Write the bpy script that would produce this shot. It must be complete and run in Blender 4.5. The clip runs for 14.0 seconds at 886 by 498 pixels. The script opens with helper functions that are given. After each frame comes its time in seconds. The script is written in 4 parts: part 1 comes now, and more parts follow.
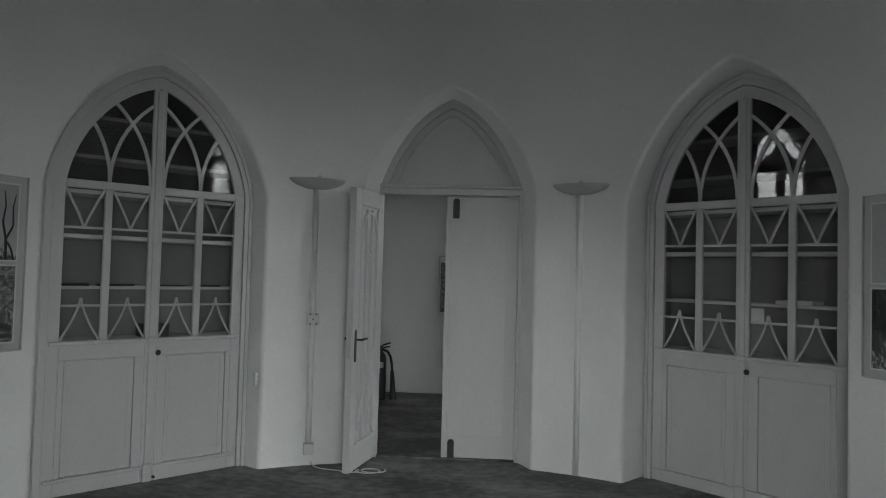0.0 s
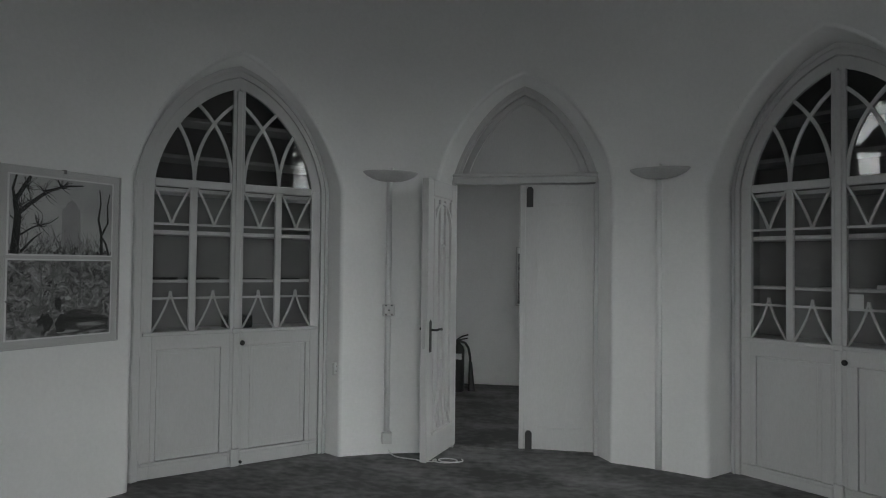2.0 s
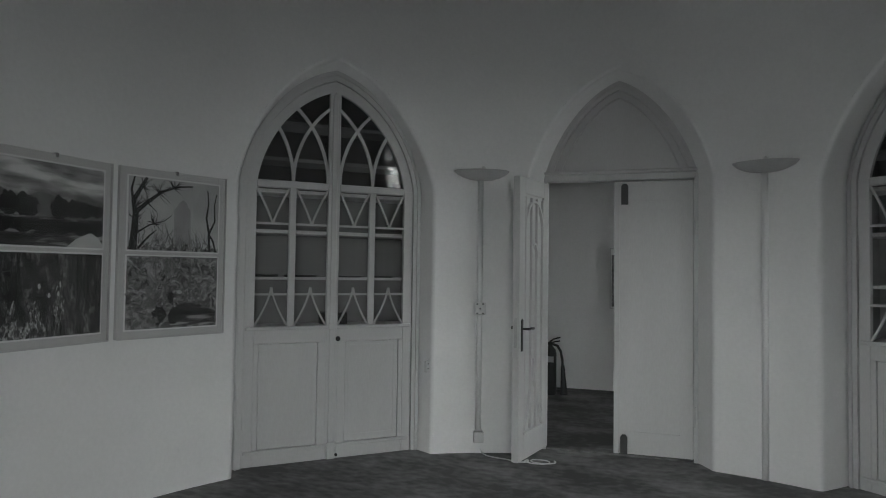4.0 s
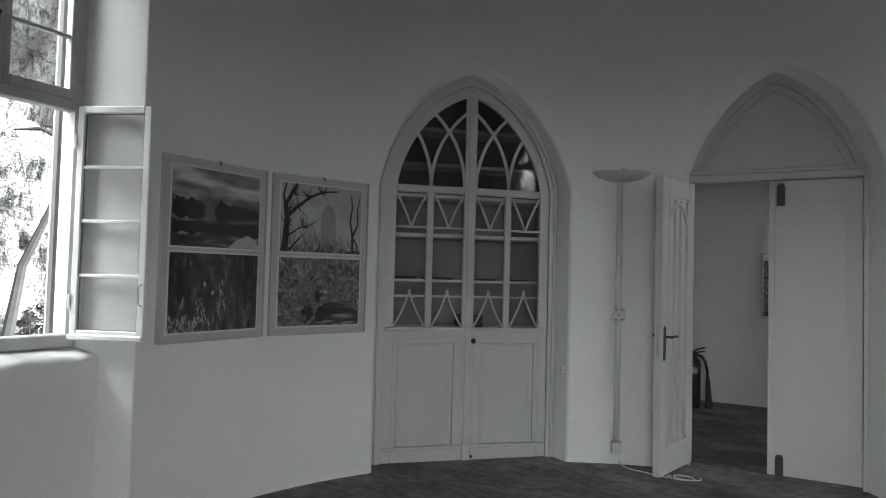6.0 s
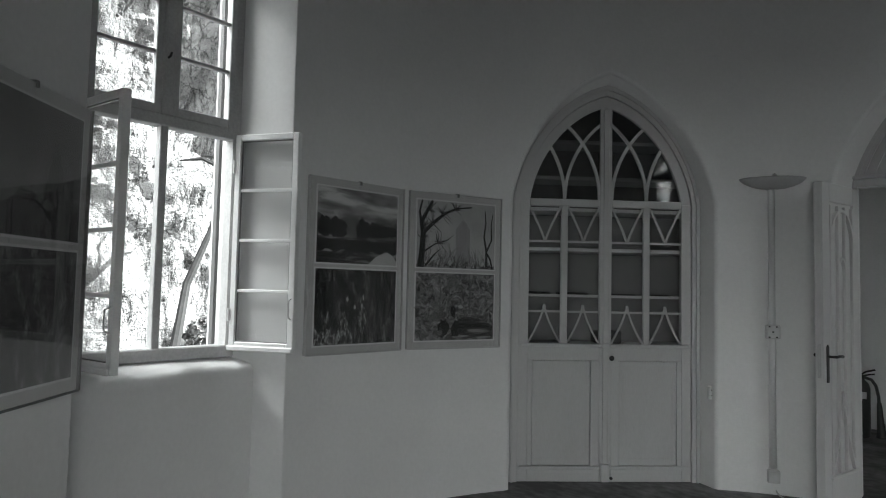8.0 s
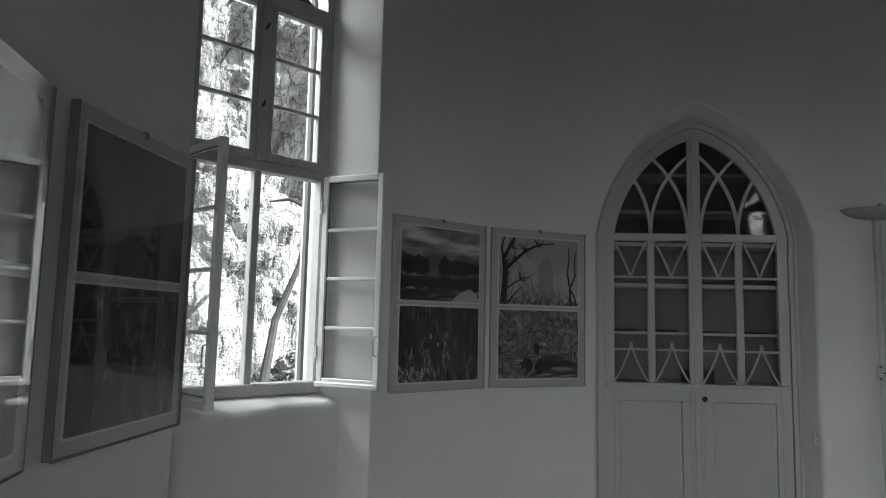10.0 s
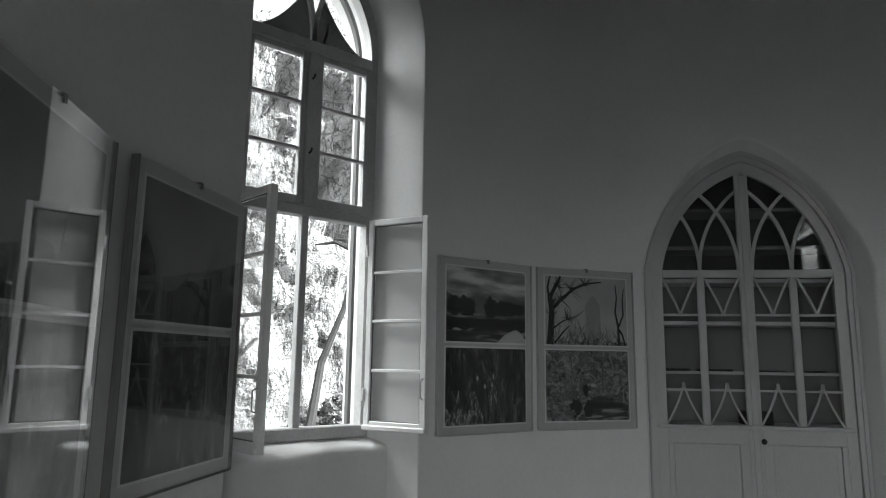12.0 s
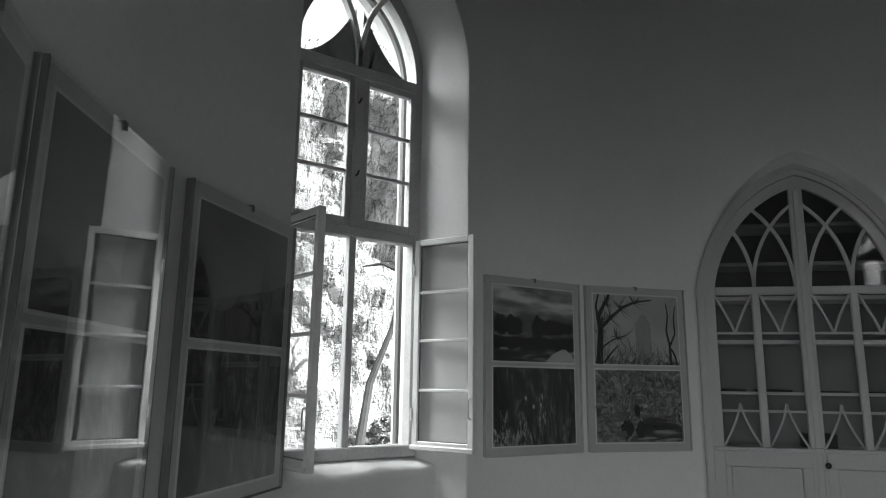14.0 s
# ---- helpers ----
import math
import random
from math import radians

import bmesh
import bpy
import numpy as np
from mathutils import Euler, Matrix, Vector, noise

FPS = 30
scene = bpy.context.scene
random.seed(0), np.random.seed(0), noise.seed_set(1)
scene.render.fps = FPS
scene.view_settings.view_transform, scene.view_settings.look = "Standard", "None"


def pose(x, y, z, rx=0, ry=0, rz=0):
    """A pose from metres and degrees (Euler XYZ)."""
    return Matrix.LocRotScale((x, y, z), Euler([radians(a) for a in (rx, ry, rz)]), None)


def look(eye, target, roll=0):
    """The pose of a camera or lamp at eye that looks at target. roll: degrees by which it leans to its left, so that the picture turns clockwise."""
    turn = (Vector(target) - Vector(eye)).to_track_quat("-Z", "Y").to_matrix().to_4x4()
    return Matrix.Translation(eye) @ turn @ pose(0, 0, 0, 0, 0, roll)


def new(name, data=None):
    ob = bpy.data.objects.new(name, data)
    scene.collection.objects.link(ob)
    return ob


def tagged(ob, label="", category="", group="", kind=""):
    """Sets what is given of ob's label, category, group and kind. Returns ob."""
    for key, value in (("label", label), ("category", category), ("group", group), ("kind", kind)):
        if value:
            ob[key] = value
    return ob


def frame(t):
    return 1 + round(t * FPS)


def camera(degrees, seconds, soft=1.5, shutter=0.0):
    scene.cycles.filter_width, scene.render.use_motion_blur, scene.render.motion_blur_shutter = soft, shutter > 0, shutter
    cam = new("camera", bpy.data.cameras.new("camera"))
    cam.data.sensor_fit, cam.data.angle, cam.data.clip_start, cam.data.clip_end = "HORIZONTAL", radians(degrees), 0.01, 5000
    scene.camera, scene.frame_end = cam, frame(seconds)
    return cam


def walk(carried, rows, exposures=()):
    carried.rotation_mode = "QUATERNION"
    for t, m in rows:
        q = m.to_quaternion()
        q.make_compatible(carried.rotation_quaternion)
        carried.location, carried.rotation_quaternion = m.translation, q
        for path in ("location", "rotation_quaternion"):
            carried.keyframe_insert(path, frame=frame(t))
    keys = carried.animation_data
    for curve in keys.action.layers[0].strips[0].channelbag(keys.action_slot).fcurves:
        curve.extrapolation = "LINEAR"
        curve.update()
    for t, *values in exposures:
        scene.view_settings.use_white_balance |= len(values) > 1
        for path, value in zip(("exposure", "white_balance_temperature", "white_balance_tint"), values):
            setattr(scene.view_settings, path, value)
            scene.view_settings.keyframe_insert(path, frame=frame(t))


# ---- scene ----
cam = camera(66.98, 14.0, soft=1.0)
PATH = [
    (0.0, pose(0.2373, -2.6774, 1.5836, 92.053, -1.511, 2.889)),
    (0.5, pose(0.2548, -2.6737, 1.5689, 91.867, -1.335, 4.141)),
    (1.0, pose(0.2745, -2.6623, 1.5682, 91.584, -1.112, 5.956)),
    (1.5, pose(0.2918, -2.6426, 1.5694, 91.363, -0.767, 7.985)),
    (2.0, pose(0.2994, -2.6420, 1.5496, 91.446, -0.630, 9.869)),
    (2.5, pose(0.2983, -2.6398, 1.5203, 91.653, -0.605, 11.531)),
    (5.0, pose(0.2747, -2.6348, 1.4735, 92.058, -1.063, 22.526)),
    (5.5, pose(0.2631, -2.6335, 1.4684, 92.135, -1.268, 25.374)),
    (6.0, pose(0.2533, -2.6348, 1.4700, 92.129, -1.480, 28.767)),
    (6.5, pose(0.2438, -2.6386, 1.4694, 92.213, -1.510, 31.744)),
    (7.0, pose(0.2345, -2.6404, 1.4586, 92.561, -1.155, 34.654)),
    (7.5, pose(0.2307, -2.6421, 1.4539, 92.967, -0.984, 37.284)),
    (8.0, pose(0.2224, -2.6447, 1.4530, 93.338, -1.226, 39.840)),
    (8.5, pose(0.2166, -2.6497, 1.4548, 93.781, -1.535, 42.021)),
    (11.0, pose(0.2060, -2.6730, 1.4719, 97.944, -0.833, 48.590)),
    (11.5, pose(0.2042, -2.6772, 1.4744, 98.711, -0.768, 49.423)),
    (12.0, pose(0.2036, -2.6786, 1.4747, 99.486, -0.752, 50.330)),
    (12.5, pose(0.2037, -2.6812, 1.4749, 100.167, -0.737, 51.202)),
    (13.0, pose(0.2022, -2.6831, 1.4760, 100.830, -0.667, 52.166)),
    (13.5, pose(0.2071, -2.6837, 1.4727, 101.160, -0.610, 53.112)),
    (14.0, pose(0.2138, -2.6812, 1.4602, 101.264, -0.750, 54.384)),]
walk(cam, PATH, exposures=[(0.0, 3.05, 6380, 5), (5.0, 3.05, 6380, 5), (6.5, 3.12, 6380, 5), (8.5, 2.62, 6380, 5), (11.0, 2.50, 6380, 5), (12.5, 2.52, 6380, 5), (14.0, 2.62, 6380, 5)])

# ---------------------------------------------------------------- daylight
world = bpy.data.worlds.new("daylight")
scene.world = world
world.use_nodes = True
wn, wl = world.node_tree.nodes, world.node_tree.links
wn.clear()
sky = wn.new("ShaderNodeTexSky")
sky.sky_type, sky.sun_disc = "NISHITA", False
SUN = Vector((0.62, 0.45, 0.64)).normalized()
sky.sun_elevation = math.asin(SUN.z)
sky.sun_rotation = math.atan2(SUN.x, SUN.y)
grey = wn.new("ShaderNodeRGBToBW")          # the film is black and white
bg, wout = wn.new("ShaderNodeBackground"), wn.new("ShaderNodeOutputWorld")
bg.inputs[1].default_value = 0.15
wl.new(sky.outputs[0], grey.inputs[0])
wl.new(grey.outputs[0], bg.inputs[0])
wl.new(bg.outputs[0], wout.inputs[0])
sun = new("sun", bpy.data.lights.new("sun", "SUN"))
sun.data.energy, sun.data.angle = 5.0, radians(0.5)
sun.matrix_world = look(SUN * 30, (0, 0, 0))




def fill_lamp(name, at, towards, width, height, watts, spread=180.0):
    """An added area lamp that boosts the daylight through one opening."""
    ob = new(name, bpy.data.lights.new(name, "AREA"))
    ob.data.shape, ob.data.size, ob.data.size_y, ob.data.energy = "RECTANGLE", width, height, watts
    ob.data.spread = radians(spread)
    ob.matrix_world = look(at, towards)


# added outside the first window to brighten its sill and reveal
fill_lamp("fill_over_rock", (-5.7, -3.2, 6.2), (-3.2, -0.7, 2.0), 2.6, 2.6, 95)
# added behind the camera, tilted down to brighten the lower walls
fill_lamp("fill_in_doorway", (0.71, -3.34, 1.3), (-2.7, 2.2, -1.9), 1.7, 1.8, 1.55, 100.0)
# added outside the second window to brighten the walls opposite it
fill_lamp("fill_over_trees", (5.0, -0.6, 4.35), (-1.5, 2.7, 0.7), 1.3, 0.8, 9, 80.0)


# ---------------------------------------------------------------- materials
def material(name, dark, light, rough=0.6, scale=4.0, fine=60.0, bump=0.15, metal=0.0, stretch=(1, 1, 1), contrast=(0.35, 0.65),
             spec=0.5):
    """A grey surface with variation at two scales and fine relief."""
    m = bpy.data.materials.new(name)
    m.use_nodes = True
    n, l = m.node_tree.nodes, m.node_tree.links
    b = n["Principled BSDF"]
    tc, mp = n.new("ShaderNodeTexCoord"), n.new("ShaderNodeMapping")
    mp.inputs["Scale"].default_value = stretch
    l.new(tc.outputs["Object"], mp.inputs[0])
    big, small, mix, ramp = n.new("ShaderNodeTexNoise"), n.new("ShaderNodeTexNoise"), n.new("ShaderNodeMath"), n.new("ShaderNodeValToRGB")
    big.inputs["Scale"].default_value, big.inputs["Detail"].default_value = scale, 6
    small.inputs["Scale"].default_value, small.inputs["Detail"].default_value = fine, 4
    for t in (big, small):
        l.new(mp.outputs[0], t.inputs["Vector"])
    mix.operation = "MULTIPLY_ADD"
    mix.inputs[1].default_value = 0.35
    sub = n.new("ShaderNodeMath")
    sub.operation = "MULTIPLY"
    sub.inputs[1].default_value = 0.65
    l.new(big.outputs[0], sub.inputs[0])
    l.new(small.outputs[0], mix.inputs[0])
    l.new(sub.outputs[0], mix.inputs[2])
    src = mix.outputs[0]
    ramp.color_ramp.elements[0].position, ramp.color_ramp.elements[1].position = contrast
    ramp.color_ramp.elements[0].color = (dark, dark, dark, 1)
    ramp.color_ramp.elements[1].color = (light, light, light, 1)
    l.new(src, ramp.inputs[0])
    l.new(ramp.outputs[0], b.inputs["Base Color"])
    b.inputs["Roughness"].default_value, b.inputs["Metallic"].default_value = rough, metal
    b.inputs["Specular IOR Level"].default_value = spec
    if bump:
        bp = n.new("ShaderNodeBump")
        bp.inputs["Strength"].default_value, bp.inputs["Distance"].default_value = bump, 0.004
        l.new(src, bp.inputs["Height"])
        l.new(bp.outputs[0], b.inputs["Normal"])
    return m


def glass(name, tint=1.0, wave=0.0, f0=0.05, rise=5.0):
    """A clear sheet whose gloss grows towards grazing sight."""
    m = bpy.data.materials.new(name)
    m.use_nodes = True
    n, l = m.node_tree.nodes, m.node_tree.links
    n.clear()
    out, add, lw = n.new("ShaderNodeOutputMaterial"), n.new("ShaderNodeMixShader"), n.new("ShaderNodeLayerWeight")
    see, gl = n.new("ShaderNodeBsdfTransparent"), n.new("ShaderNodeBsdfGlossy")
    see.inputs[0].default_value = (tint, tint, tint, 1)
    gl.inputs["Roughness"].default_value = 0.004
    gl.inputs[0].default_value = (1, 1, 1, 1)
    lw.inputs[0].default_value = 0.5
    power, fac = n.new("ShaderNodeMath"), n.new("ShaderNodeMath")
    power.operation, fac.operation = "POWER", "MULTIPLY_ADD"
    power.inputs[1].default_value = rise
    fac.inputs[1].default_value, fac.inputs[2].default_value = 1.0 - f0, f0
    l.new(lw.outputs["Facing"], power.inputs[0])
    l.new(power.outputs[0], fac.inputs[0])
    if wave:
        tc, no, bp = n.new("ShaderNodeTexCoord"), n.new("ShaderNodeTexNoise"), n.new("ShaderNodeBump")
        no.inputs["Scale"].default_value = 5
        bp.inputs["Strength"].default_value, bp.inputs["Distance"].default_value = 1.0, wave
        l.new(tc.outputs["Object"], no.inputs["Vector"])
        l.new(no.outputs[0], bp.inputs["Height"])
        l.new(bp.outputs[0], gl.inputs["Normal"])
    l.new(fac.outputs[0], add.inputs[0])
    l.new(see.outputs[0], add.inputs[1])
    l.new(gl.outputs[0], add.inputs[2])
    l.new(add.outputs[0], out.inputs[0])
    return m


def rock_material():
    m = bpy.data.materials.new("rock")
    m.use_nodes = True
    n, l = m.node_tree.nodes, m.node_tree.links
    b = n["Principled BSDF"]
    b.inputs["Roughness"].default_value = 0.95
    tc = n.new("ShaderNodeTexCoord")

    def mapped(scale):
        mp = n.new("ShaderNodeMapping")
        mp.inputs["Scale"].default_value = scale
        l.new(tc.outputs["Object"], mp.inputs[0])
        return mp.outputs[0]

    def ramp(src, stops):
        r = n.new("ShaderNodeValToRGB")
        e = r.color_ramp.elements
        while len(e) < len(stops):
            e.new(0.5)
        for k, (p, v) in enumerate(stops):
            e[k].position, e[k].color = p, (v, v, v, 1)
        l.new(src, r.inputs[0])
        return r.outputs[0]

    def times(a, c):
        mx = n.new("ShaderNodeMixRGB")
        mx.blend_type = "MULTIPLY"
        mx.inputs[0].default_value = 1.0
        l.new(a, mx.inputs[1])
        l.new(c, mx.inputs[2])
        return mx.outputs[0]
    patches, streaks, grain, cracks = n.new("ShaderNodeTexNoise"), n.new("ShaderNodeTexNoise"), n.new("ShaderNodeTexNoise"), n.new("ShaderNodeTexVoronoi")
    for t, sc, de, di in ((patches, 1.7, 12, 0.4), (streaks, 9.0, 10, 0.8), (grain, 34.0, 12, 0.4)):
        t.inputs["Scale"].default_value, t.inputs["Detail"].default_value, t.inputs["Distortion"].default_value = sc, de, di
    l.new(mapped((1, 1, 0.8)), patches.inputs["Vector"])
    l.new(mapped((1, 1, 0.22)), streaks.inputs["Vector"])
    l.new(mapped((1, 1, 1)), grain.inputs["Vector"])
    bent = n.new("ShaderNodeMixRGB")
    bent.inputs[0].default_value = 0.35
    l.new(mapped((1, 1, 0.6)), bent.inputs[1])
    l.new(patches.outputs["Color"], bent.inputs[2])
    cracks.feature = "DISTANCE_TO_EDGE"
    cracks.inputs["Scale"].default_value = 3.4
    l.new(bent.outputs[0], cracks.inputs["Vector"])
    col = ramp(patches.outputs[0], [(0.36, 0.18), (0.50, 0.26), (0.64, 0.36)])
    col = times(col, ramp(streaks.outputs[0], [(0.34, 0.30), (0.42, 0.88), (0.50, 1.0)]))
    col = times(col, ramp(grain.outputs[0], [(0.32, 0.40), (0.41, 0.93), (0.50, 1.0)]))
    col = times(col, ramp(cracks.outputs["Distance"], [(0.0, 0.25), (0.012, 0.6), (0.03, 1.0)]))
    fissures = n.new("ShaderNodeTexVoronoi")
    fissures.feature = "DISTANCE_TO_EDGE"
    fissures.inputs["Scale"].default_value = 8.5
    bent2 = n.new("ShaderNodeMixRGB")
    bent2.inputs[0].default_value = 0.25
    l.new(mapped((1, 1, 0.35)), bent2.inputs[1])
    l.new(streaks.outputs["Color"], bent2.inputs[2])
    l.new(bent2.outputs[0], fissures.inputs["Vector"])
    col = times(col, ramp(fissures.outputs["Distance"], [(0.0, 0.12), (0.03, 0.6), (0.08, 1.0)]))
    l.new(col, b.inputs["Base Color"])
    bp = n.new("ShaderNodeBump")
    bp.inputs["Strength"].default_value, bp.inputs["Distance"].default_value = 1.0, 0.06
    l.new(grain.outputs[0], bp.inputs["Height"])
    l.new(bp.outputs[0], b.inputs["Normal"])
    return m


ROCK = rock_material()
PLASTER = material("plaster", 0.68, 0.75, 0.9, 1.3, 40, 0.25, spec=0.2)
# ceiling darkened on purpose so that less light bounces onto the upper walls
CEILING = material("dimmed_ceiling_plaster", 0.30, 0.38, 0.95, 1.0, 30, 0.2, spec=0.2)
PAINT = material("door_paint", 0.45, 0.52, 0.42, 2.0, 90, 0.08, stretch=(1, 1, 0.3))
# greyer copy of the window paint; backlit shade of frame and sashes in its colour
DIMMED_PAINT = material("dimmed_window_paint", 0.36, 0.52, 0.5, 3.0, 70, 0.2)
WINDOW_PAINT = material("window_paint", 0.68, 0.80, 0.4, 3.0, 70, 0.12)
FLOOR = material("floor_screed", 0.05, 0.23, 0.55, 2.4, 19, 0.35, stretch=(0.6, 1.0, 1), contrast=(0.42, 0.64))
SHELF = material("shelf_wood", 0.55, 0.66, 0.6, 3, 60, 0.1)
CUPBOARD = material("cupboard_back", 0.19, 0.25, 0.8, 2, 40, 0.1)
FRAME_WOOD = material("pale_wood", 0.45, 0.54, 0.55, 3, 60, 0.15, stretch=(1, 1, 0.2))
MAT_BOARD = material("mat_board", 0.66, 0.72, 0.8, 6, 80, 0.03)
BLACK = material("black_metal", 0.012, 0.025, 0.45, 8, 90, 0.1)
STEEL = material("steel", 0.35, 0.5, 0.35, 8, 90, 0.1, metal=0.8)
PLASTIC = material("white_plastic", 0.55, 0.62, 0.4, 5, 60, 0.03)
LAMP = material("lamp_plaster", 0.40, 0.47, 0.8, 5, 60, 0.08)
CABLE = material("cable", 0.55, 0.62, 0.5, 5, 60, 0.02)
RED = material("extinguisher_paint", 0.025, 0.04, 0.3, 4, 60, 0.02)
PAPER = material("paper", 0.62, 0.72, 0.8, 6, 60, 0.03)
GROUND = material("ground", 0.035, 0.075, 0.95, 0.6, 9, 0.4)
LEAF = material("leaf", 0.05, 0.13, 0.6, 3, 20, 0.0)
# bark darkened so the leaning trunk reads as a dark recess
BARK = material("bark", 0.012, 0.03, 0.9, 4, 30, 0.4)
FACADE = material("facade_plaster", 0.55, 0.66, 0.9, 1.2, 30, 0.2)
GLASS = glass("window_glass", 0.95, 0.001, 0.04, 4.0)
OLD_GLASS = glass("old_glass", 0.72, 0.0006, 0.035)
CUPBOARD_GLASS = glass("cupboard_glass", 0.97, 0.001, 0.015)
FRAME_GLASS = glass("picture_glass", 0.97, 0.0, 0.014, 3.1)
DARK_GLASS = glass("dark_glass", 0.14, 0.001)


# ---------------------------------------------------------------- mesh helpers
def mesh_of(name, bm, mat, smooth=False):
    bmesh.ops.recalc_face_normals(bm, faces=bm.faces[:])
    me = bpy.data.meshes.new(name)
    bm.to_mesh(me)
    bm.free()
    me.materials.append(mat)
    if smooth:
        for p in me.polygons:
            p.use_smooth = True
    return me


def part(name, bm, mat, parent, label="", smooth=False):
    ob = new(name, mesh_of(name, bm, mat, smooth))
    ob.parent = parent
    if label:
        ob["label"] = label
    return ob


def single(name, bm, mat, label, category, m=None, kind="", group="", smooth=False):
    ob = new(name, mesh_of(name, bm, mat, smooth))
    if m is not None:
        ob.matrix_world = m
    return tagged(ob, label, category, group, kind)


def thing(name, label, category, m=None, kind="", group=""):
    ob = new(name)
    ob.empty_display_size = 0.1
    if m is not None:
        ob.matrix_world = m
    return tagged(ob, label, category, group, kind)


def box(bm, x0, x1, y0, y1, z0, z1, bevel=0.0):
    v = [bm.verts.new((x, y, z)) for x in (x0, x1) for y in (y0, y1) for z in (z0, z1)]
    f = [bm.faces.new([v[i] for i in q]) for q in ((0, 1, 3, 2), (4, 6, 7, 5), (0, 4, 5, 1), (2, 3, 7, 6), (0, 2, 6, 4), (1, 5, 7, 3))]
    if bevel:
        ed = {e for q in f for e in q.edges}
        bmesh.ops.bevel(bm, geom=list(ed), offset=bevel, segments=1, affect="EDGES", clamp_overlap=True)
    return bm


def boxed(*a, bevel=0.0):
    return box(bmesh.new(), *a, bevel=bevel)


def strip(bm, inner, outer, y0, y1, closed=False):
    """A band between two outlines in (x, z), extruded from y0 to y1."""
    n = len(inner)
    rows = []
    for (a, b) in zip(inner, outer):
        rows.append([bm.verts.new((p[0], y, p[1])) for p, y in ((a, y0), (b, y0), (b, y1), (a, y1))])
    for i in range(n if closed else n - 1):
        r, q = rows[i], rows[(i + 1) % n]
        for k in range(4):
            bm.faces.new((r[k], r[(k + 1) % 4], q[(k + 1) % 4], q[k]))
    if not closed:
        bm.faces.new(rows[0])
        bm.faces.new(rows[-1][::-1])
    return bm


def ribbon(bm, pts, width, y0, y1):
    """A bar of given width along a line in (x, z)."""
    a, b = [], []
    for i, p in enumerate(pts):
        q0, q1 = Vector(pts[max(i - 1, 0)]), Vector(pts[min(i + 1, len(pts) - 1)])
        d = (q1 - q0).normalized()
        nrm = Vector((-d.y, d.x)) * width / 2
        a.append(Vector(p) + nrm)
        b.append(Vector(p) - nrm)
    return strip(bm, a, b, y0, y1)


def slab(bm, pts, y0, y1):
    """A flat outline in (x, z) with thickness."""
    f = [bm.verts.new((p[0], y0, p[1])) for p in pts]
    g = [bm.verts.new((p[0], y1, p[1])) for p in pts]
    n = len(pts)
    bm.faces.new(f)
    bm.faces.new(g[::-1])
    for i in range(n):
        bm.faces.new((f[i], f[(i + 1) % n], g[(i + 1) % n], g[i]))
    return bm


def lathe(bm, profile, segs=20, at=(0, 0, 0), a0=0.0, a1=2 * math.pi):
    full = abs(a1 - a0 - 2 * math.pi) < 1e-6
    n = segs if full else segs + 1
    rings = []
    for r, z in profile:
        rings.append([bm.verts.new((at[0] + r * math.cos(a0 + (a1 - a0) * i / segs), at[1] + r * math.sin(a0 + (a1 - a0) * i / segs), at[2] + z)) for i in range(n)])
    for a, b in zip(rings, rings[1:]):
        for i in range(n if full else n - 1):
            j = (i + 1) % n
            bm.faces.new((a[i], a[j], b[j], b[i]))
    if full:
        for ring in (rings[0], rings[-1]):
            if profile[0][0] > 1e-4:
                bm.faces.new(ring)
    return bm


def tube(bm, pts, radius, segs=8):
    """A round bar along 3D points; radius: a number or one for each point."""
    pts = [Vector(p) for p in pts]
    rings = []
    for i, p in enumerate(pts):
        d = (pts[min(i + 1, len(pts) - 1)] - pts[max(i - 1, 0)]).normalized()
        side = d.cross(Vector((0.31, 0.17, 0.93))).normalized()
        up = side.cross(d)
        r = radius[i] if isinstance(radius, (list, tuple)) else radius
        rings.append([bm.verts.new(p + r * (side * math.cos(2 * math.pi * k / segs) + up * math.sin(2 * math.pi * k / segs))) for k in range(segs)])
    for a, b in zip(rings, rings[1:]):
        for k in range(segs):
            bm.faces.new((a[k], a[(k + 1) % segs], b[(k + 1) % segs], b[k]))
    bm.faces.new(rings[0])
    bm.faces.new(rings[-1])
    return bm


# ---------------------------------------------------------------- pointed arches
def arch(w, spring, apex, bottom=0.0, n=16, x0=0.0, k=0.0):
    """Outline in (x, z): up the right side, over the point, down the left side; k straightens the haunches."""
    rise = apex - spring
    c = (rise * rise - w * w) / (2 * w)
    r = w + c
    end = math.atan2(rise, c)
    side = []
    for i in range(n + 1):
        x, z = -c + r * math.cos(end * i / n), r * math.sin(end * i / n)
        side.append(((1 - k) * x + k * w * (1 - z / rise), spring + z))
    right = [(w, bottom + (spring - bottom) * j / 4) for j in range(4)] + side
    return [(x0 + x, z) for x, z in right] + [(x0 - x, z) for x, z in right[-2::-1]]


def arch_height(u, w, spring, apex, k=0.0):
    rise = apex - spring
    c = (rise * rise - w * w) / (2 * w)
    lo, hi = 0.0, rise
    for i in range(40):
        z = (lo + hi) / 2
        x = (1 - k) * (math.sqrt(max((w + c) ** 2 - z * z, 0.0)) - c) + k * w * (1 - z / rise)
        lo, hi = (z, hi) if x > abs(u) else (lo, z)
    return spring + (lo + hi) / 2


def facing(theta):
    """A frame in which x runs to the right and y outward, seen from the room's middle towards theta."""
    return pose(0, 0, 0, 0, 0, theta - 90)


# ---------------------------------------------------------------- the round room
R, TOP, OUT = 2.957, 5.3, 3.75
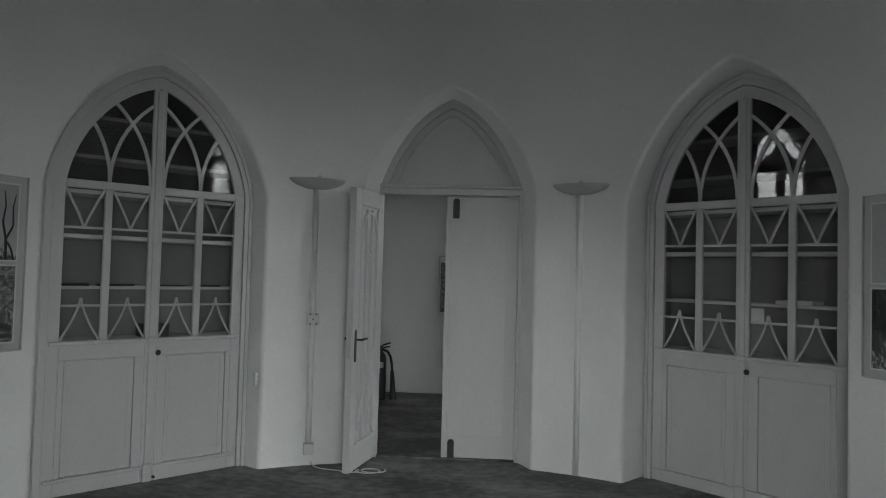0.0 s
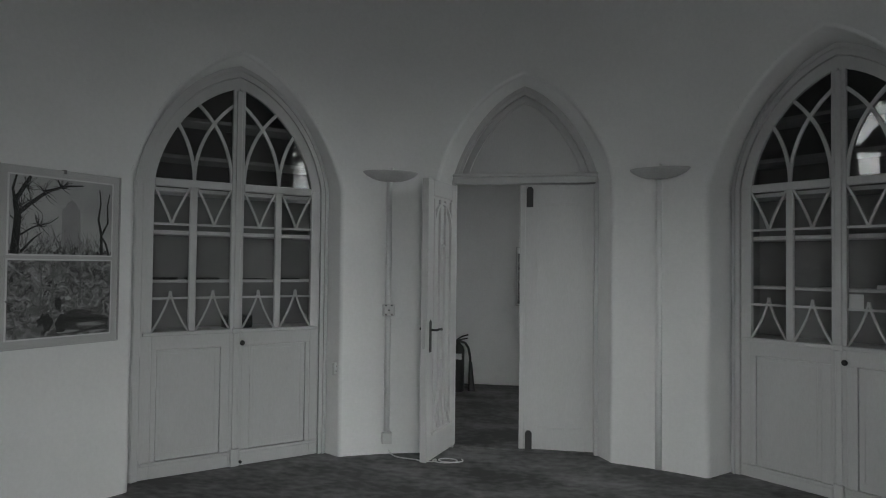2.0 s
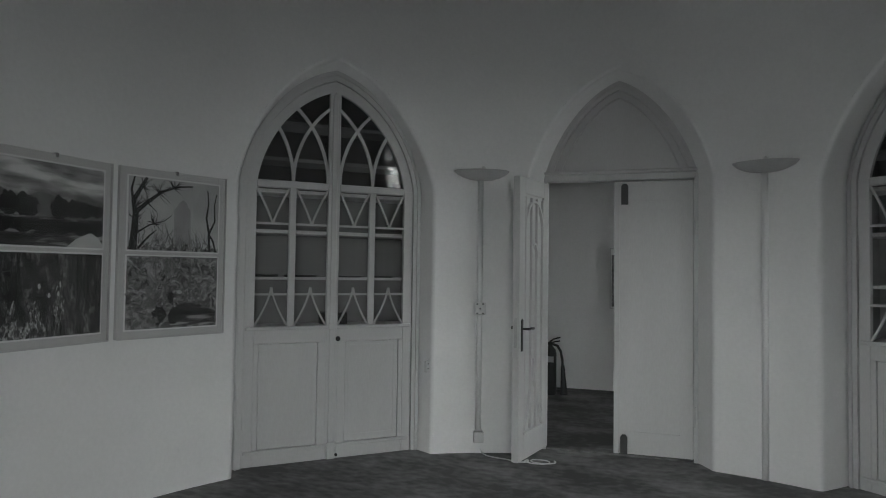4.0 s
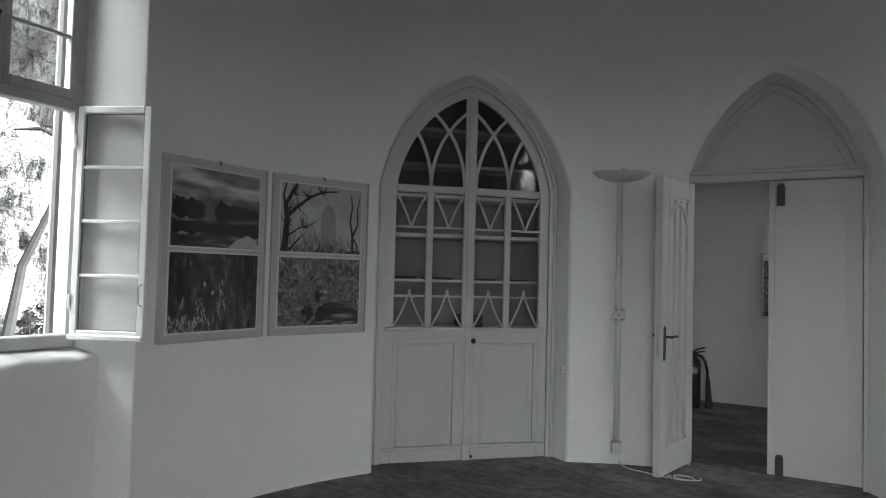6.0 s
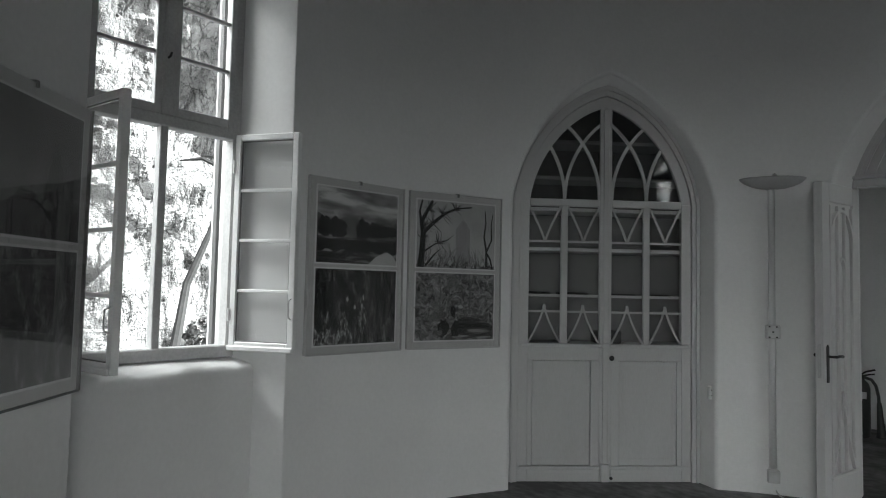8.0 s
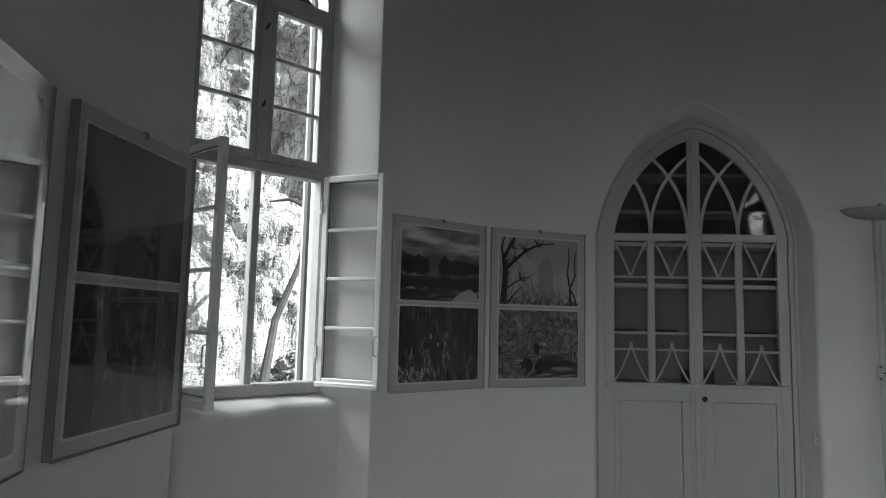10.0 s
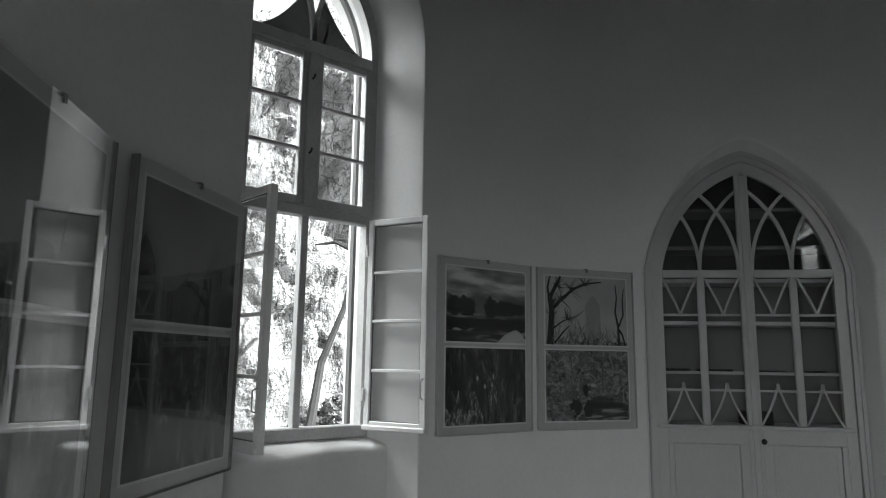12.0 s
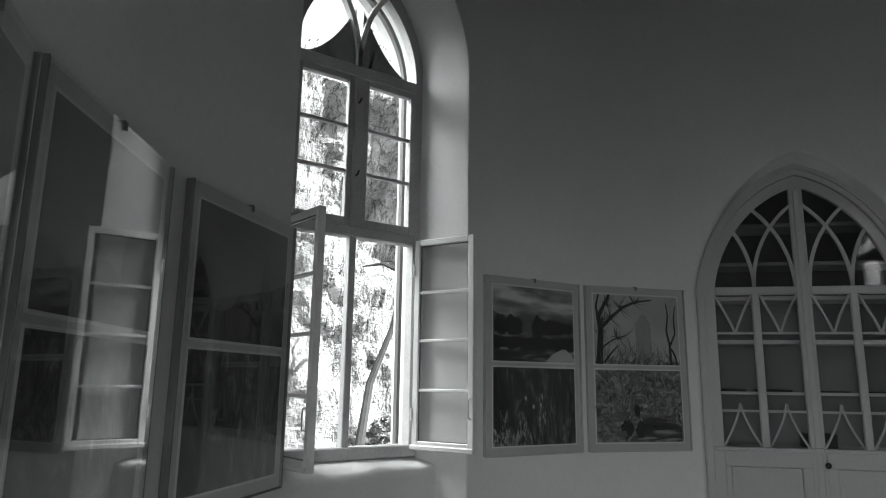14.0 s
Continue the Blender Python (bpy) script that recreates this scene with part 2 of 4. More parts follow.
# angle, half width, sill, spring, apex on the inner wall; angle and middle of the inset, its distance, half width, sill, spring, apex
OPENINGS = [
    dict(th=134.7, w=0.776, z0=0.0, sp=2.15, ap=3.15, pth=133.4, u0=-0.072, d=3.04, pw=0.741, pz0=0.0, psp=2.13, pap=3.075, through=False, k=0.28, pk=0.17),
    dict(th=90.0, w=0.70, z0=0.0, sp=2.27, ap=3.155, pth=90.0, u0=0.0, d=3.06, pw=0.615, pz0=0.0, psp=2.28, pap=3.085, through=True, k=0.26, pk=0.34),
    dict(th=46.9, w=0.766, z0=0.0, sp=2.17, ap=3.18, pth=46.9, u0=0.0, d=3.16, pw=0.758, pz0=0.0, psp=2.16, pap=3.115, through=False, k=0.30, pk=0.17),
    dict(th=198.3, w=0.695, z0=0.0, sp=3.40, ap=4.30, pth=180.0, u0=-0.855, d=3.27, pw=0.465, pz0=0.0, psp=3.437, pap=4.167, through=True, k=0.0, pk=0.0),
    # 282 degrees: unseen doorway, assumed behind the camera to let light in
    dict(th=282.0, w=0.98, z0=0.0, sp=1.75, ap=2.45, pth=282.0, u0=0.0, d=3.06, pw=0.98, pz0=0.0, psp=1.75, pap=2.45, through=True, k=0.2, pk=0.2),
    dict(th=8.0, w=0.695, z0=1.02, sp=3.40, ap=4.30, pth=0.0, u0=-0.42, d=3.08, pw=0.44, pz0=1.06, psp=3.33, pap=4.02, through=True, k=0.0, pk=0.0),
]


def cyl_point(th, u, z, radius):
    a = radians(th) - math.asin(max(-1, min(1, u / radius)))
    return Vector((radius * math.cos(a), radius * math.sin(a), z))


def cylinder_wall(bm, radius, top, openings, zbase=0.0):
    """A round wall sheet with arched openings left free."""
    cols = []          # angle, list of (z0, z1)
    cuts = sorted((o["th"] % 360, o) for o in openings)
    ang = []
    for th, o in cuts:
        for k in range(49):
            s = -math.cos(math.pi * k / 48)
            ang.append((th + math.degrees(math.asin(s * o["w"] / radius)), o, s * o["w"]))
    spans = [(th - math.degrees(math.asin(o["w"] / radius)), th + math.degrees(math.asin(o["w"] / radius))) for th, o in cuts]
    a = 0.0
    while a < 360:
        if not any(lo - 0.4 < a + s < hi + 0.4 for lo, hi in spans for s in (0, -360, 360)):
            ang.append((a, None, 0))
        a += 2.0
    ang = sorted(((x % 360, o, u) for x, o, u in ang), key=lambda q: q[0])

    def pt(a, z):
        return (radius * math.cos(radians(a)), radius * math.sin(radians(a)), z)
    n = len(ang)
    for i in range(n):
        a, o, u = ang[i]
        b, p, v = ang[(i + 1) % n]
        if o is not None and o is p and abs(abs(u) + abs(v)) < 2 * o["w"] - 1e-9 and (b - a) % 360 < 5:
            ha, hb = (arch_height(q, o["w"], o["sp"], o["ap"], o.get("k", 0.0)) for q in (u, v))
            quads = [((a, ha), (b, hb), (b, top), (a, top))]
            if o["z0"] > zbase:
                quads.append(((a, zbase), (b, zbase), (b, o["z0"]), (a, o["z0"])))
        else:
            quads = [((a, zbase), (b, zbase), (b, top), (a, top))]
        for q in quads:
            bm.faces.new([bm.verts.new(pt(*c)) for c in q])
    bmesh.ops.remove_doubles(bm, verts=bm.verts[:], dist=1e-4)
    return bm


def loft(bm, rings, floor=True):
    vs = [[bm.verts.new(p) for p in ring] for ring in rings]
    for a, b in zip(vs, vs[1:]):
        for i in range(len(a) - 1):
            bm.faces.new((a[i], a[i + 1], b[i + 1], b[i]))
        if floor:
            bm.faces.new((a[-1], a[0], b[0], b[-1]))
    return bm


for o in OPENINGS:
    o["edge"] = 0.028 if o["z0"] == 0 and o["sp"] < 3 else 0.007        # worn radius of the plastered edge
rounded = [dict(o, w=o["w"] + o["edge"], ap=o["ap"] + 1.2 * o["edge"]) for o in OPENINGS]
wall_round = single("wall_round", cylinder_wall(bmesh.new(), R, TOP, rounded), PLASTER,
                    "round white plastered wall with pointed arch openings", "wall", kind="structure", smooth=True)
outer = []
for o in OPENINGS:
    q = dict(o)
    c = facing(o["pth"]) @ Vector((o["u0"], OUT, 0))
    q.update(th=math.degrees(math.atan2(c.y, c.x)), w=o["pw"] + {90.0: 0.25, 180.0: 0.10, 282.0: 0.1}.get(o["pth"], 0.02), z0=max(o["pz0"] - 0.03, 0) if o["pth"] != 180.0 else 1.0, sp=o["psp"], ap=o["pap"] + 0.03, k=o["pk"])
    outer.append(q)
wall_outer = single("wall_outer", cylinder_wall(bmesh.new(), OUT, TOP + 0.4, outer, -0.6), FACADE,
                    "pale plastered outside face of the round building", "wall", kind="structure", smooth=True)

for i, o in enumerate(OPENINGS):
    mid = arch(o["pw"], o["psp"], o["pap"], o["pz0"], k=o["pk"])
    P = facing(o["pth"])
    rings = []
    for phi in (0, 22.5, 45, 67.5, 90):        # the rounded edge, then straight back to the inset
        e = o["edge"] * (1 - math.sin(radians(phi)))
        line = arch(o["w"] + e, o["sp"], o["ap"] + 1.2 * e, o["z0"], k=o["k"])
        rings.append([cyl_point(o["th"], u, z, R + o["edge"] * (1 - math.cos(radians(phi)))) for u, z in line])
    ra = [P @ Vector((o["u0"] + u, o["d"], z)) for u, z in mid]
    rings.append([a.lerp(b, 0.08) for a, b in zip(rings[-1], ra)])
    rings.append(ra)
    reveal = part("reveal", loft(bmesh.new(), rings, floor=o["z0"] > 0), PLASTER, wall_round, smooth=True)
    q = outer[i]
    if o["through"]:
        out = arch(q["w"], q["sp"], q["ap"], q["z0"], k=q["k"])
        if o["pth"] == 180.0:
            mid = arch(o["pw"], o["psp"], o["pap"], 1.025)
        rb = [P @ Vector((o["u0"] + u, o["d"] + 0.06, z)) for u, z in mid]
        ra = [P @ Vector((o["u0"] + u, o["d"], z)) for u, z in mid]
        rc = [cyl_point(q["th"], u, z, OUT) for u, z in out]
        part("outer_reveal", loft(bmesh.new(), [ra, rb, rc], floor=o["pth"] in (0.0, 180.0)), FACADE, wall_round)

# parapet under the first window, following the round of the room, with a rounded plaster sill
bm = bmesh.new()
rows = []
for k in range(25):
    a = radians(181.0 + 34.0 * k / 24)
    c, sn = math.cos(a), math.sin(a)
    bulge = 0.006 * math.sin(k * 0.9) + 0.004 * math.sin(k * 2.3)
    row = [(3.15, 0.0), (3.15, 0.5), (3.15, 0.935), (3.153, 0.962 + bulge), (3.166, 0.984 + bulge), (3.195, 0.998 + bulge)]
    pts = [(r * c, r * sn, z) for r, z in row]
    pts.append((min(-3.285, 3.29 * c), 3.29 * sn, 1.028))
    rows.append([bm.verts.new(p) for p in pts])
for a, b in zip(rows, rows[1:]):
    for i in range(len(a) - 1):
        bm.faces.new((a[i], a[i + 1], b[i + 1], b[i]))
part("parapet", bm, PLASTER, wall_round, "plastered parapet with a rounded sill", smooth=True)

bm = bmesh.new()
bmesh.ops.create_circle(bm, cap_ends=True, segments=120, radius=3.4)
floor = single("floor", bm, FLOOR, "worn dark grey screed floor", "floor", kind="structure")
bm = bmesh.new()
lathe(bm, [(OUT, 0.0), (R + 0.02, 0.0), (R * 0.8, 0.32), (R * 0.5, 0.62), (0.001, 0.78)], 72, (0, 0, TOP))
ceiling = single("ceiling", bm, CEILING, "plain plastered shallow domed ceiling, darkened to cut bounce light", "ceiling", kind="structure", smooth=True)
bm = bmesh.new()
lathe(bm, [(OUT + 0.2, 0.35), (OUT * 0.6, 1.2), (0.001, 1.5)], 48, (0, 0, TOP))
roof = single("roof", bm, FACADE, "low round roof over the room", "roof", kind="structure", smooth=True)


# ---------------------------------------------------------------- pictures on the prints
def print_material(name, stops, scale=3.0, detail=8, stretch=(1, 1, 1), distort=0.0, offset=0.0):
    m = bpy.data.materials.new(name)
    m.use_nodes = True
    n, l = m.node_tree.nodes, m.node_tree.links
    b = n["Principled BSDF"]
    tc, mp, no, ramp = n.new("ShaderNodeTexCoord"), n.new("ShaderNodeMapping"), n.new("ShaderNodeTexNoise"), n.new("ShaderNodeValToRGB")
    mp.inputs["Scale"].default_value = stretch
    mp.inputs["Location"].default_value = (offset, offset, offset)
    no.inputs["Scale"].default_value, no.inputs["Detail"].default_value, no.inputs["Distortion"].default_value = scale, detail, distort
    no.inputs["Roughness"].default_value = 0.5 if detail < 8 else 0.72
    l.new(tc.outputs["Object"], mp.inputs[0])
    l.new(mp.outputs[0], no.inputs["Vector"])
    e = ramp.color_ramp.elements
    while len(e) < len(stops):
        e.new(0.5)
    for k, (p, v) in enumerate(stops):
        e[k].position, e[k].color = p, (v, v, v, 1)
    l.new(no.outputs[0], ramp.inputs[0])
    l.new(ramp.outputs[0], b.inputs["Base Color"])
    b.inputs["Roughness"].default_value = 0.6
    return m


P_CLOUD = print_material("print_cloud", [(0.34, 0.11), (0.5, 0.30), (0.64, 0.62)], 4, 6, (1, 1, 3.5))
P_HILL = print_material("print_hill", [(0.3, 0.09), (0.7, 0.15)], 8, 6)
P_DARK = print_material("print_dark", [(0.35, 0.010), (0.7, 0.035)], 14, 8)
P_WATER = print_material("print_water", [(0.38, 0.02), (0.52, 0.06), (0.64, 0.30)], 5, 6, (1, 1, 7))
P_FOG = print_material("print_fog", [(0.3, 0.34), (0.7, 0.50)], 4, 5)
P_TWIGS = print_material("print_twigs", [(0.42, 0.02), (0.50, 0.13), (0.57, 0.36)], 60, 12, (1, 1, 0.8))
P_TOWER = print_material("print_tower", [(0.3, 0.28), (0.7, 0.34)], 10, 4)
P_SNOW = print_material("print_snow", [(0.36, 0.03), (0.46, 0.11), (0.55, 0.23), (0.70, 0.50)], 17, 15, (1, 1, 1.1), 1.4)
P_FOREST = print_material("print_forest", [(0.42, 0.008), (0.54, 0.04), (0.68, 0.26)], 16, 12, (1.7, 1, 0.8))
P_REED = print_material("print_reed", [(0.42, 0.015), (0.50, 0.08), (0.58, 0.45)], 46, 12, (1.4, 1, 0.6))
P_MIST = print_material("print_mist", [(0.3, 0.03), (0.5, 0.09), (0.7, 0.17)], 3, 6, (1, 1, 0.6))


def blob(cx, cz, rx, rz, seed, n=26, rough=0.22):
    rnd = random.Random(seed)
    return [(cx + rx * math.cos(2 * math.pi * i / n) * (1 + rnd.uniform(-rough, rough)), cz + rz * math.sin(2 * math.pi * i / n) * (1 + rnd.uniform(-rough, rough)))
            for i in range(n)]


def skyline(x0, x1, z0, z1, base, seed, n=30):
    rnd = random.Random(seed)
    top = [(x0 + (x1 - x0) * i / n, z0 + (z1 - z0) * (0.5 + 0.5 * math.sin(i * 0.5 + seed)) * rnd.uniform(0.7, 1.0)) for i in range(n + 1)]
    return top + [(x1, base), (x0, base)]


def limb(bm, pts, w0, w1, y0, y1):
    """A tapering painted limb."""
    a, b = [], []
    for i, p in enumerate(pts):
        q0, q1 = Vector(pts[max(i - 1, 0)]), Vector(pts[min(i + 1, len(pts) - 1)])
        d = (q1 - q0).normalized()
        w = (w0 + (w1 - w0) * i / (len(pts) - 1)) / 2
        a.append(Vector(p) + Vector((-d.y, d.x)) * w)
        b.append(Vector(p) - Vector((-d.y, d.x)) * w)
    return strip(bm, a, b, y0, y1)


PW, PH = 0.635, 0.462        # one print


def print_art(kind, parent, cz, y):
    """The print's paper with its flat shapes, seen from smaller y."""
    x0, x1, z0, z1 = -PW / 2, PW / 2, cz - PH / 2, cz + PH / 2
    base = {"lake": P_CLOUD, "tower": P_FOG, "forest": P_FOREST, "stream": P_SNOW, "mist": P_MIST, "dusk": P_FOREST, "pale": P_FOG}[kind]
    pr = part("print", boxed(x0, x1, y, y + 0.001, z0, z1), base, parent,
              {"lake": "black and white print of a misty lake with trees", "tower": "black and white print of bare trees and a tower",
               "forest": "dark black and white print of a wood", "stream": "black and white print of a stream in snow",
               "mist": "dark misty black and white print", "dusk": "very dark black and white print", "pale": "pale foggy black and white print"}[kind])

    def lay(name, bm, mat):
        part(name, bm, mat, pr)
    a = y - 0.0004
    if kind == "lake":
        lay("hill_shape", slab(bmesh.new(), skyline(x0, x1, cz + 0.02, cz + 0.075, cz - 0.05, 2), a, y), P_HILL)
        lay("water_shape", slab(bmesh.new(), [(x0, cz - 0.07), (x1, cz - 0.07), (x1, z0), (x0, z0)], a - 0.0003, y), P_WATER)
        lay("shade_shape", slab(bmesh.new(), [(x0, cz - 0.085), (x1, cz - 0.085)] + [(x1 - PW * i / 20, cz - 0.155 - 0.012 * math.sin(i * 1.7)) for i in range(21)], a - 0.0005, y), P_DARK)
        lay("hill_shape", slab(bmesh.new(), skyline(-0.05, x1, cz + 0.0, cz + 0.05, cz - 0.07, 12), a - 0.0004, y), P_HILL)
        for k, (bx, br) in enumerate(((-0.26, 0.05), (-0.17, 0.075), (0.03, 0.06), (0.13, 0.055), (0.2, 0.06), (0.28, 0.04))):
            hi = 0.065 if k < 3 else 0.085 - 0.01 * k
            pts = [(max(x0, min(x1, px)), max(pz, cz - 0.075)) for px, pz in blob(bx, cz - 0.015, br, hi, k)]
            lay("tree_shape", slab(bmesh.new(), pts, a - 0.0006 - 0.0001 * k, y), P_DARK)
        lay("tent_shape", slab(bmesh.new(), [(0.08, z0), (0.14, z0 + 0.05), (0.235, z0 + 0.085), (0.29, z0 + 0.055), (x1, z0 + 0.02), (x1, z0)], a - 0.0016, y), P_FOG)
    if kind == "tower":
        lay("twig_shape", slab(bmesh.new(), skyline(x0, x1, cz - 0.215, cz - 0.175, z0, 5, 90), a - 0.0004, y), P_TWIGS)
        bm = bmesh.new()
        rt = random.Random(23)
        for k in range(120):          # thin bare twigs rising from the undergrowth
            q, an = [(rt.uniform(x0 + 0.01, x1 - 0.05), z0 + rt.uniform(0.0, 0.06))], rt.uniform(0.9, 2.2)
            ln = rt.uniform(0.04, 0.13) * (1.3 if q[0][0] < 0.0 else 0.8)
            for m_ in range(4):
                an += rt.uniform(-0.45, 0.45)
                q.append((q[-1][0] + math.cos(an) * ln / 4, q[-1][1] + math.sin(an) * ln / 4))
            q = [(max(x0 + 0.004, min(x1 - 0.004, px)), max(z0 + 0.004, pz)) for px, pz in q]
            limb(bm, q, 0.003, 0.0008, a - 0.0006 - 0.000005 * k, y)
        lay("twig_shape", bm, P_HILL)
        t = [(-0.01, cz - 0.19), (-0.01, cz + 0.05), (0.01, cz + 0.06), (0.02, cz + 0.09), (0.045, cz + 0.105), (0.048, cz + 0.125), (0.052, cz + 0.105),
             (0.08, cz + 0.09), (0.088, cz + 0.06), (0.105, cz + 0.05), (0.112, cz - 0.19)]
        lay("tower_shape", slab(bmesh.new(), t, a, y), P_TOWER)
        bm = bmesh.new()
        limb(bm, [(-0.285, z0), (-0.275, cz - 0.1), (-0.27, cz), (-0.285, cz + 0.08), (-0.24, cz + 0.16), (-0.2, z1)], 0.05, 0.018, a - 0.001, y)
        limb(bm, [(-0.275, cz), (-0.20, cz + 0.07), (-0.10, cz + 0.15), (0.0, cz + 0.19), (0.12, cz + 0.205)], 0.03, 0.008, a - 0.0011, y)
        limb(bm, [(-0.285, cz + 0.07), (-0.30, cz + 0.15), (-0.28, z1)], 0.02, 0.01, a - 0.0012, y)
        limb(bm, [(-0.27, cz - 0.13), (-0.18, cz - 0.07), (-0.08, cz - 0.04), (-0.03, cz)], 0.012, 0.003, a - 0.0013, y)
        limb(bm, [(-0.25, z0 + 0.01), (-0.18, cz - 0.14), (-0.13, cz - 0.10)], 0.016, 0.004, a - 0.0014, y)
        rb = random.Random(17)
        for k in range(110):
            bx, bz = rb.choice(((-0.26, cz + 0.05), (-0.2, cz + 0.08), (-0.12, cz + 0.14), (-0.27, cz - 0.05), (-0.15, cz - 0.06), (-0.22, cz + 0.16), (-0.02, cz + 0.18)))
            an, ln = rb.uniform(-0.9, 2.6), rb.uniform(0.03, 0.10)
            q = [(bx, bz)]
            for m_ in range(3):
                an += rb.uniform(-0.5, 0.5)
                q.append((q[-1][0] + math.cos(an) * ln / 3, q[-1][1] + math.sin(an) * ln / 3))
            q = [(max(x0 + 0.004, min(x1 - 0.004, px)), max(z0 + 0.004, min(z1 - 0.004, pz))) for px, pz in q]
            limb(bm, q, 0.0042, 0.0010, a - 0.0018 - 0.000006 * k, y)
        lay("tree_shape", bm, P_DARK)
        bm = bmesh.new()
        limb(bm, [(0.25, z0), (0.247, cz - 0.1), (0.225, cz), (0.24, cz + 0.1), (0.23, cz + 0.19)], 0.02, 0.006, a - 0.0015, y)
        limb(bm, [(0.25, cz - 0.1), (0.29, cz - 0.02), (0.285, cz + 0.09), (0.30, cz + 0.17)], 0.014, 0.005, a - 0.0016, y)
        limb(bm, [(0.255, cz - 0.12), (0.28, cz - 0.16), (0.30, z0)], 0.012, 0.014, a - 0.0017, y)
        lay("tree_shape", bm, P_DARK)
    if kind == "forest":
        lay("reed_shape", slab(bmesh.new(), skyline(x0, -0.02, cz - 0.16, cz - 0.02, z0, 3), a, y), P_REED)
        lay("reed_shape", slab(bmesh.new(), skyline(-0.03, 0.10, cz - 0.15, cz + 0.06, z0, 9), a - 0.0003, y), P_FOREST)
        lay("trunk_shape", slab(bmesh.new(), blob(0.045, cz - 0.06, 0.03, 0.13, 44, 22, 0.35), a - 0.0004, y), P_REED)
        rnd = random.Random(4)
        for k in range(4):
            bx, bz = rnd.uniform(-0.1, 0.25), cz + rnd.uniform(-0.02, 0.15)
            lay("light_shape", slab(bmesh.new(), blob(bx, bz, 0.008, 0.014, k, 9), a - 0.0005 - k * 0.0001, y), P_FOG)
        for k, bx in enumerate((-0.2, 0.16, 0.22)):
            bm = bmesh.new()
            limb(bm, [(bx, z0 + 0.12), (bx + 0.01, cz), (bx, z1)], 0.028, 0.018, a - 0.0013 - k * 0.0001, y)
            lay("tree_shape", bm, P_DARK)
    if kind == "stream":
        lay("water_shape", slab(bmesh.new(), [(-0.02, z0 + 0.01), (0.30, z0 + 0.01), (0.31, z0 + 0.10), (0.12, cz - 0.06), (0.0, cz - 0.09), (-0.04, cz - 0.15)], a, y), P_WATER)
        for k, (bx, bz, rx, rz) in enumerate(((-0.1, cz - 0.15, 0.045, 0.06), (0.0, cz - 0.19, 0.03, 0.02), (-0.02, cz - 0.03, 0.02, 0.04))):
            lay("rock_shape", slab(bmesh.new(), blob(bx, bz, rx, rz, k + 20, 16), a - 0.0004 - k * 0.0001, y), P_DARK)
        lay("snow_shape", slab(bmesh.new(), blob(0.04, cz + 0.0, 0.022, 0.012, 31, 14), a - 0.0008, y), P_FOG)
        for k in range(26):
            rs = random.Random(200 + k)
            bx, bz = rs.uniform(x0 + 0.03, x1 - 0.03), rs.choice((rs.uniform(cz - 0.1, z1 - 0.03), rs.uniform(z0 + 0.03, z1 - 0.03)))
            if abs(bx - 0.13) < 0.12 and bz < cz - 0.04:
                continue
            sz = rs.uniform(0.012, 0.034)
            lay("foliage_shape", slab(bmesh.new(), blob(bx, bz, sz, sz * rs.uniform(0.4, 0.8), 300 + k, 18, 0.5), a - 0.0003 - k * 0.00002, y), rs.choice((P_TWIGS, P_SNOW, P_TWIGS, P_HILL)))
        for k, bx in enumerate((-0.13, -0.06, 0.11)):
            bm = bmesh.new()
            limb(bm, [(bx, cz - 0.05), (bx + 0.005, cz + 0.08), (bx, z1)], 0.012, 0.006, a - 0.001 - k * 0.0001, y)
            lay("tree_shape", bm, P_HILL)
    if kind == "mist":
        lay("hill_shape", slab(bmesh.new(), skyline(x0, x1, cz - 0.13, cz - 0.06, z0, 7), a, y), P_DARK)
        lay("rock_shape", slab(bmesh.new(), [(0.08, cz - 0.1), (0.11, cz + 0.02), (0.15, cz + 0.11), (0.19, cz + 0.03), (0.22, cz - 0.1)], a - 0.0004, y), P_DARK)


# dark wood that carries shade in its colour; RAIL_WOOD is the pale rail
SHADED_WOOD = material("shaded_wood", 0.12, 0.22, 0.7, 3, 60, 0.2, stretch=(1, 1, 0.2))
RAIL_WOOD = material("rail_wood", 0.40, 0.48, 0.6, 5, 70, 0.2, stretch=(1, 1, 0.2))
GREY_METAL = material("grey_metal", 0.12, 0.2, 0.45, 8, 90, 0.1)
FW, FZ0, FZ1 = 0.747, 1.037, 2.112


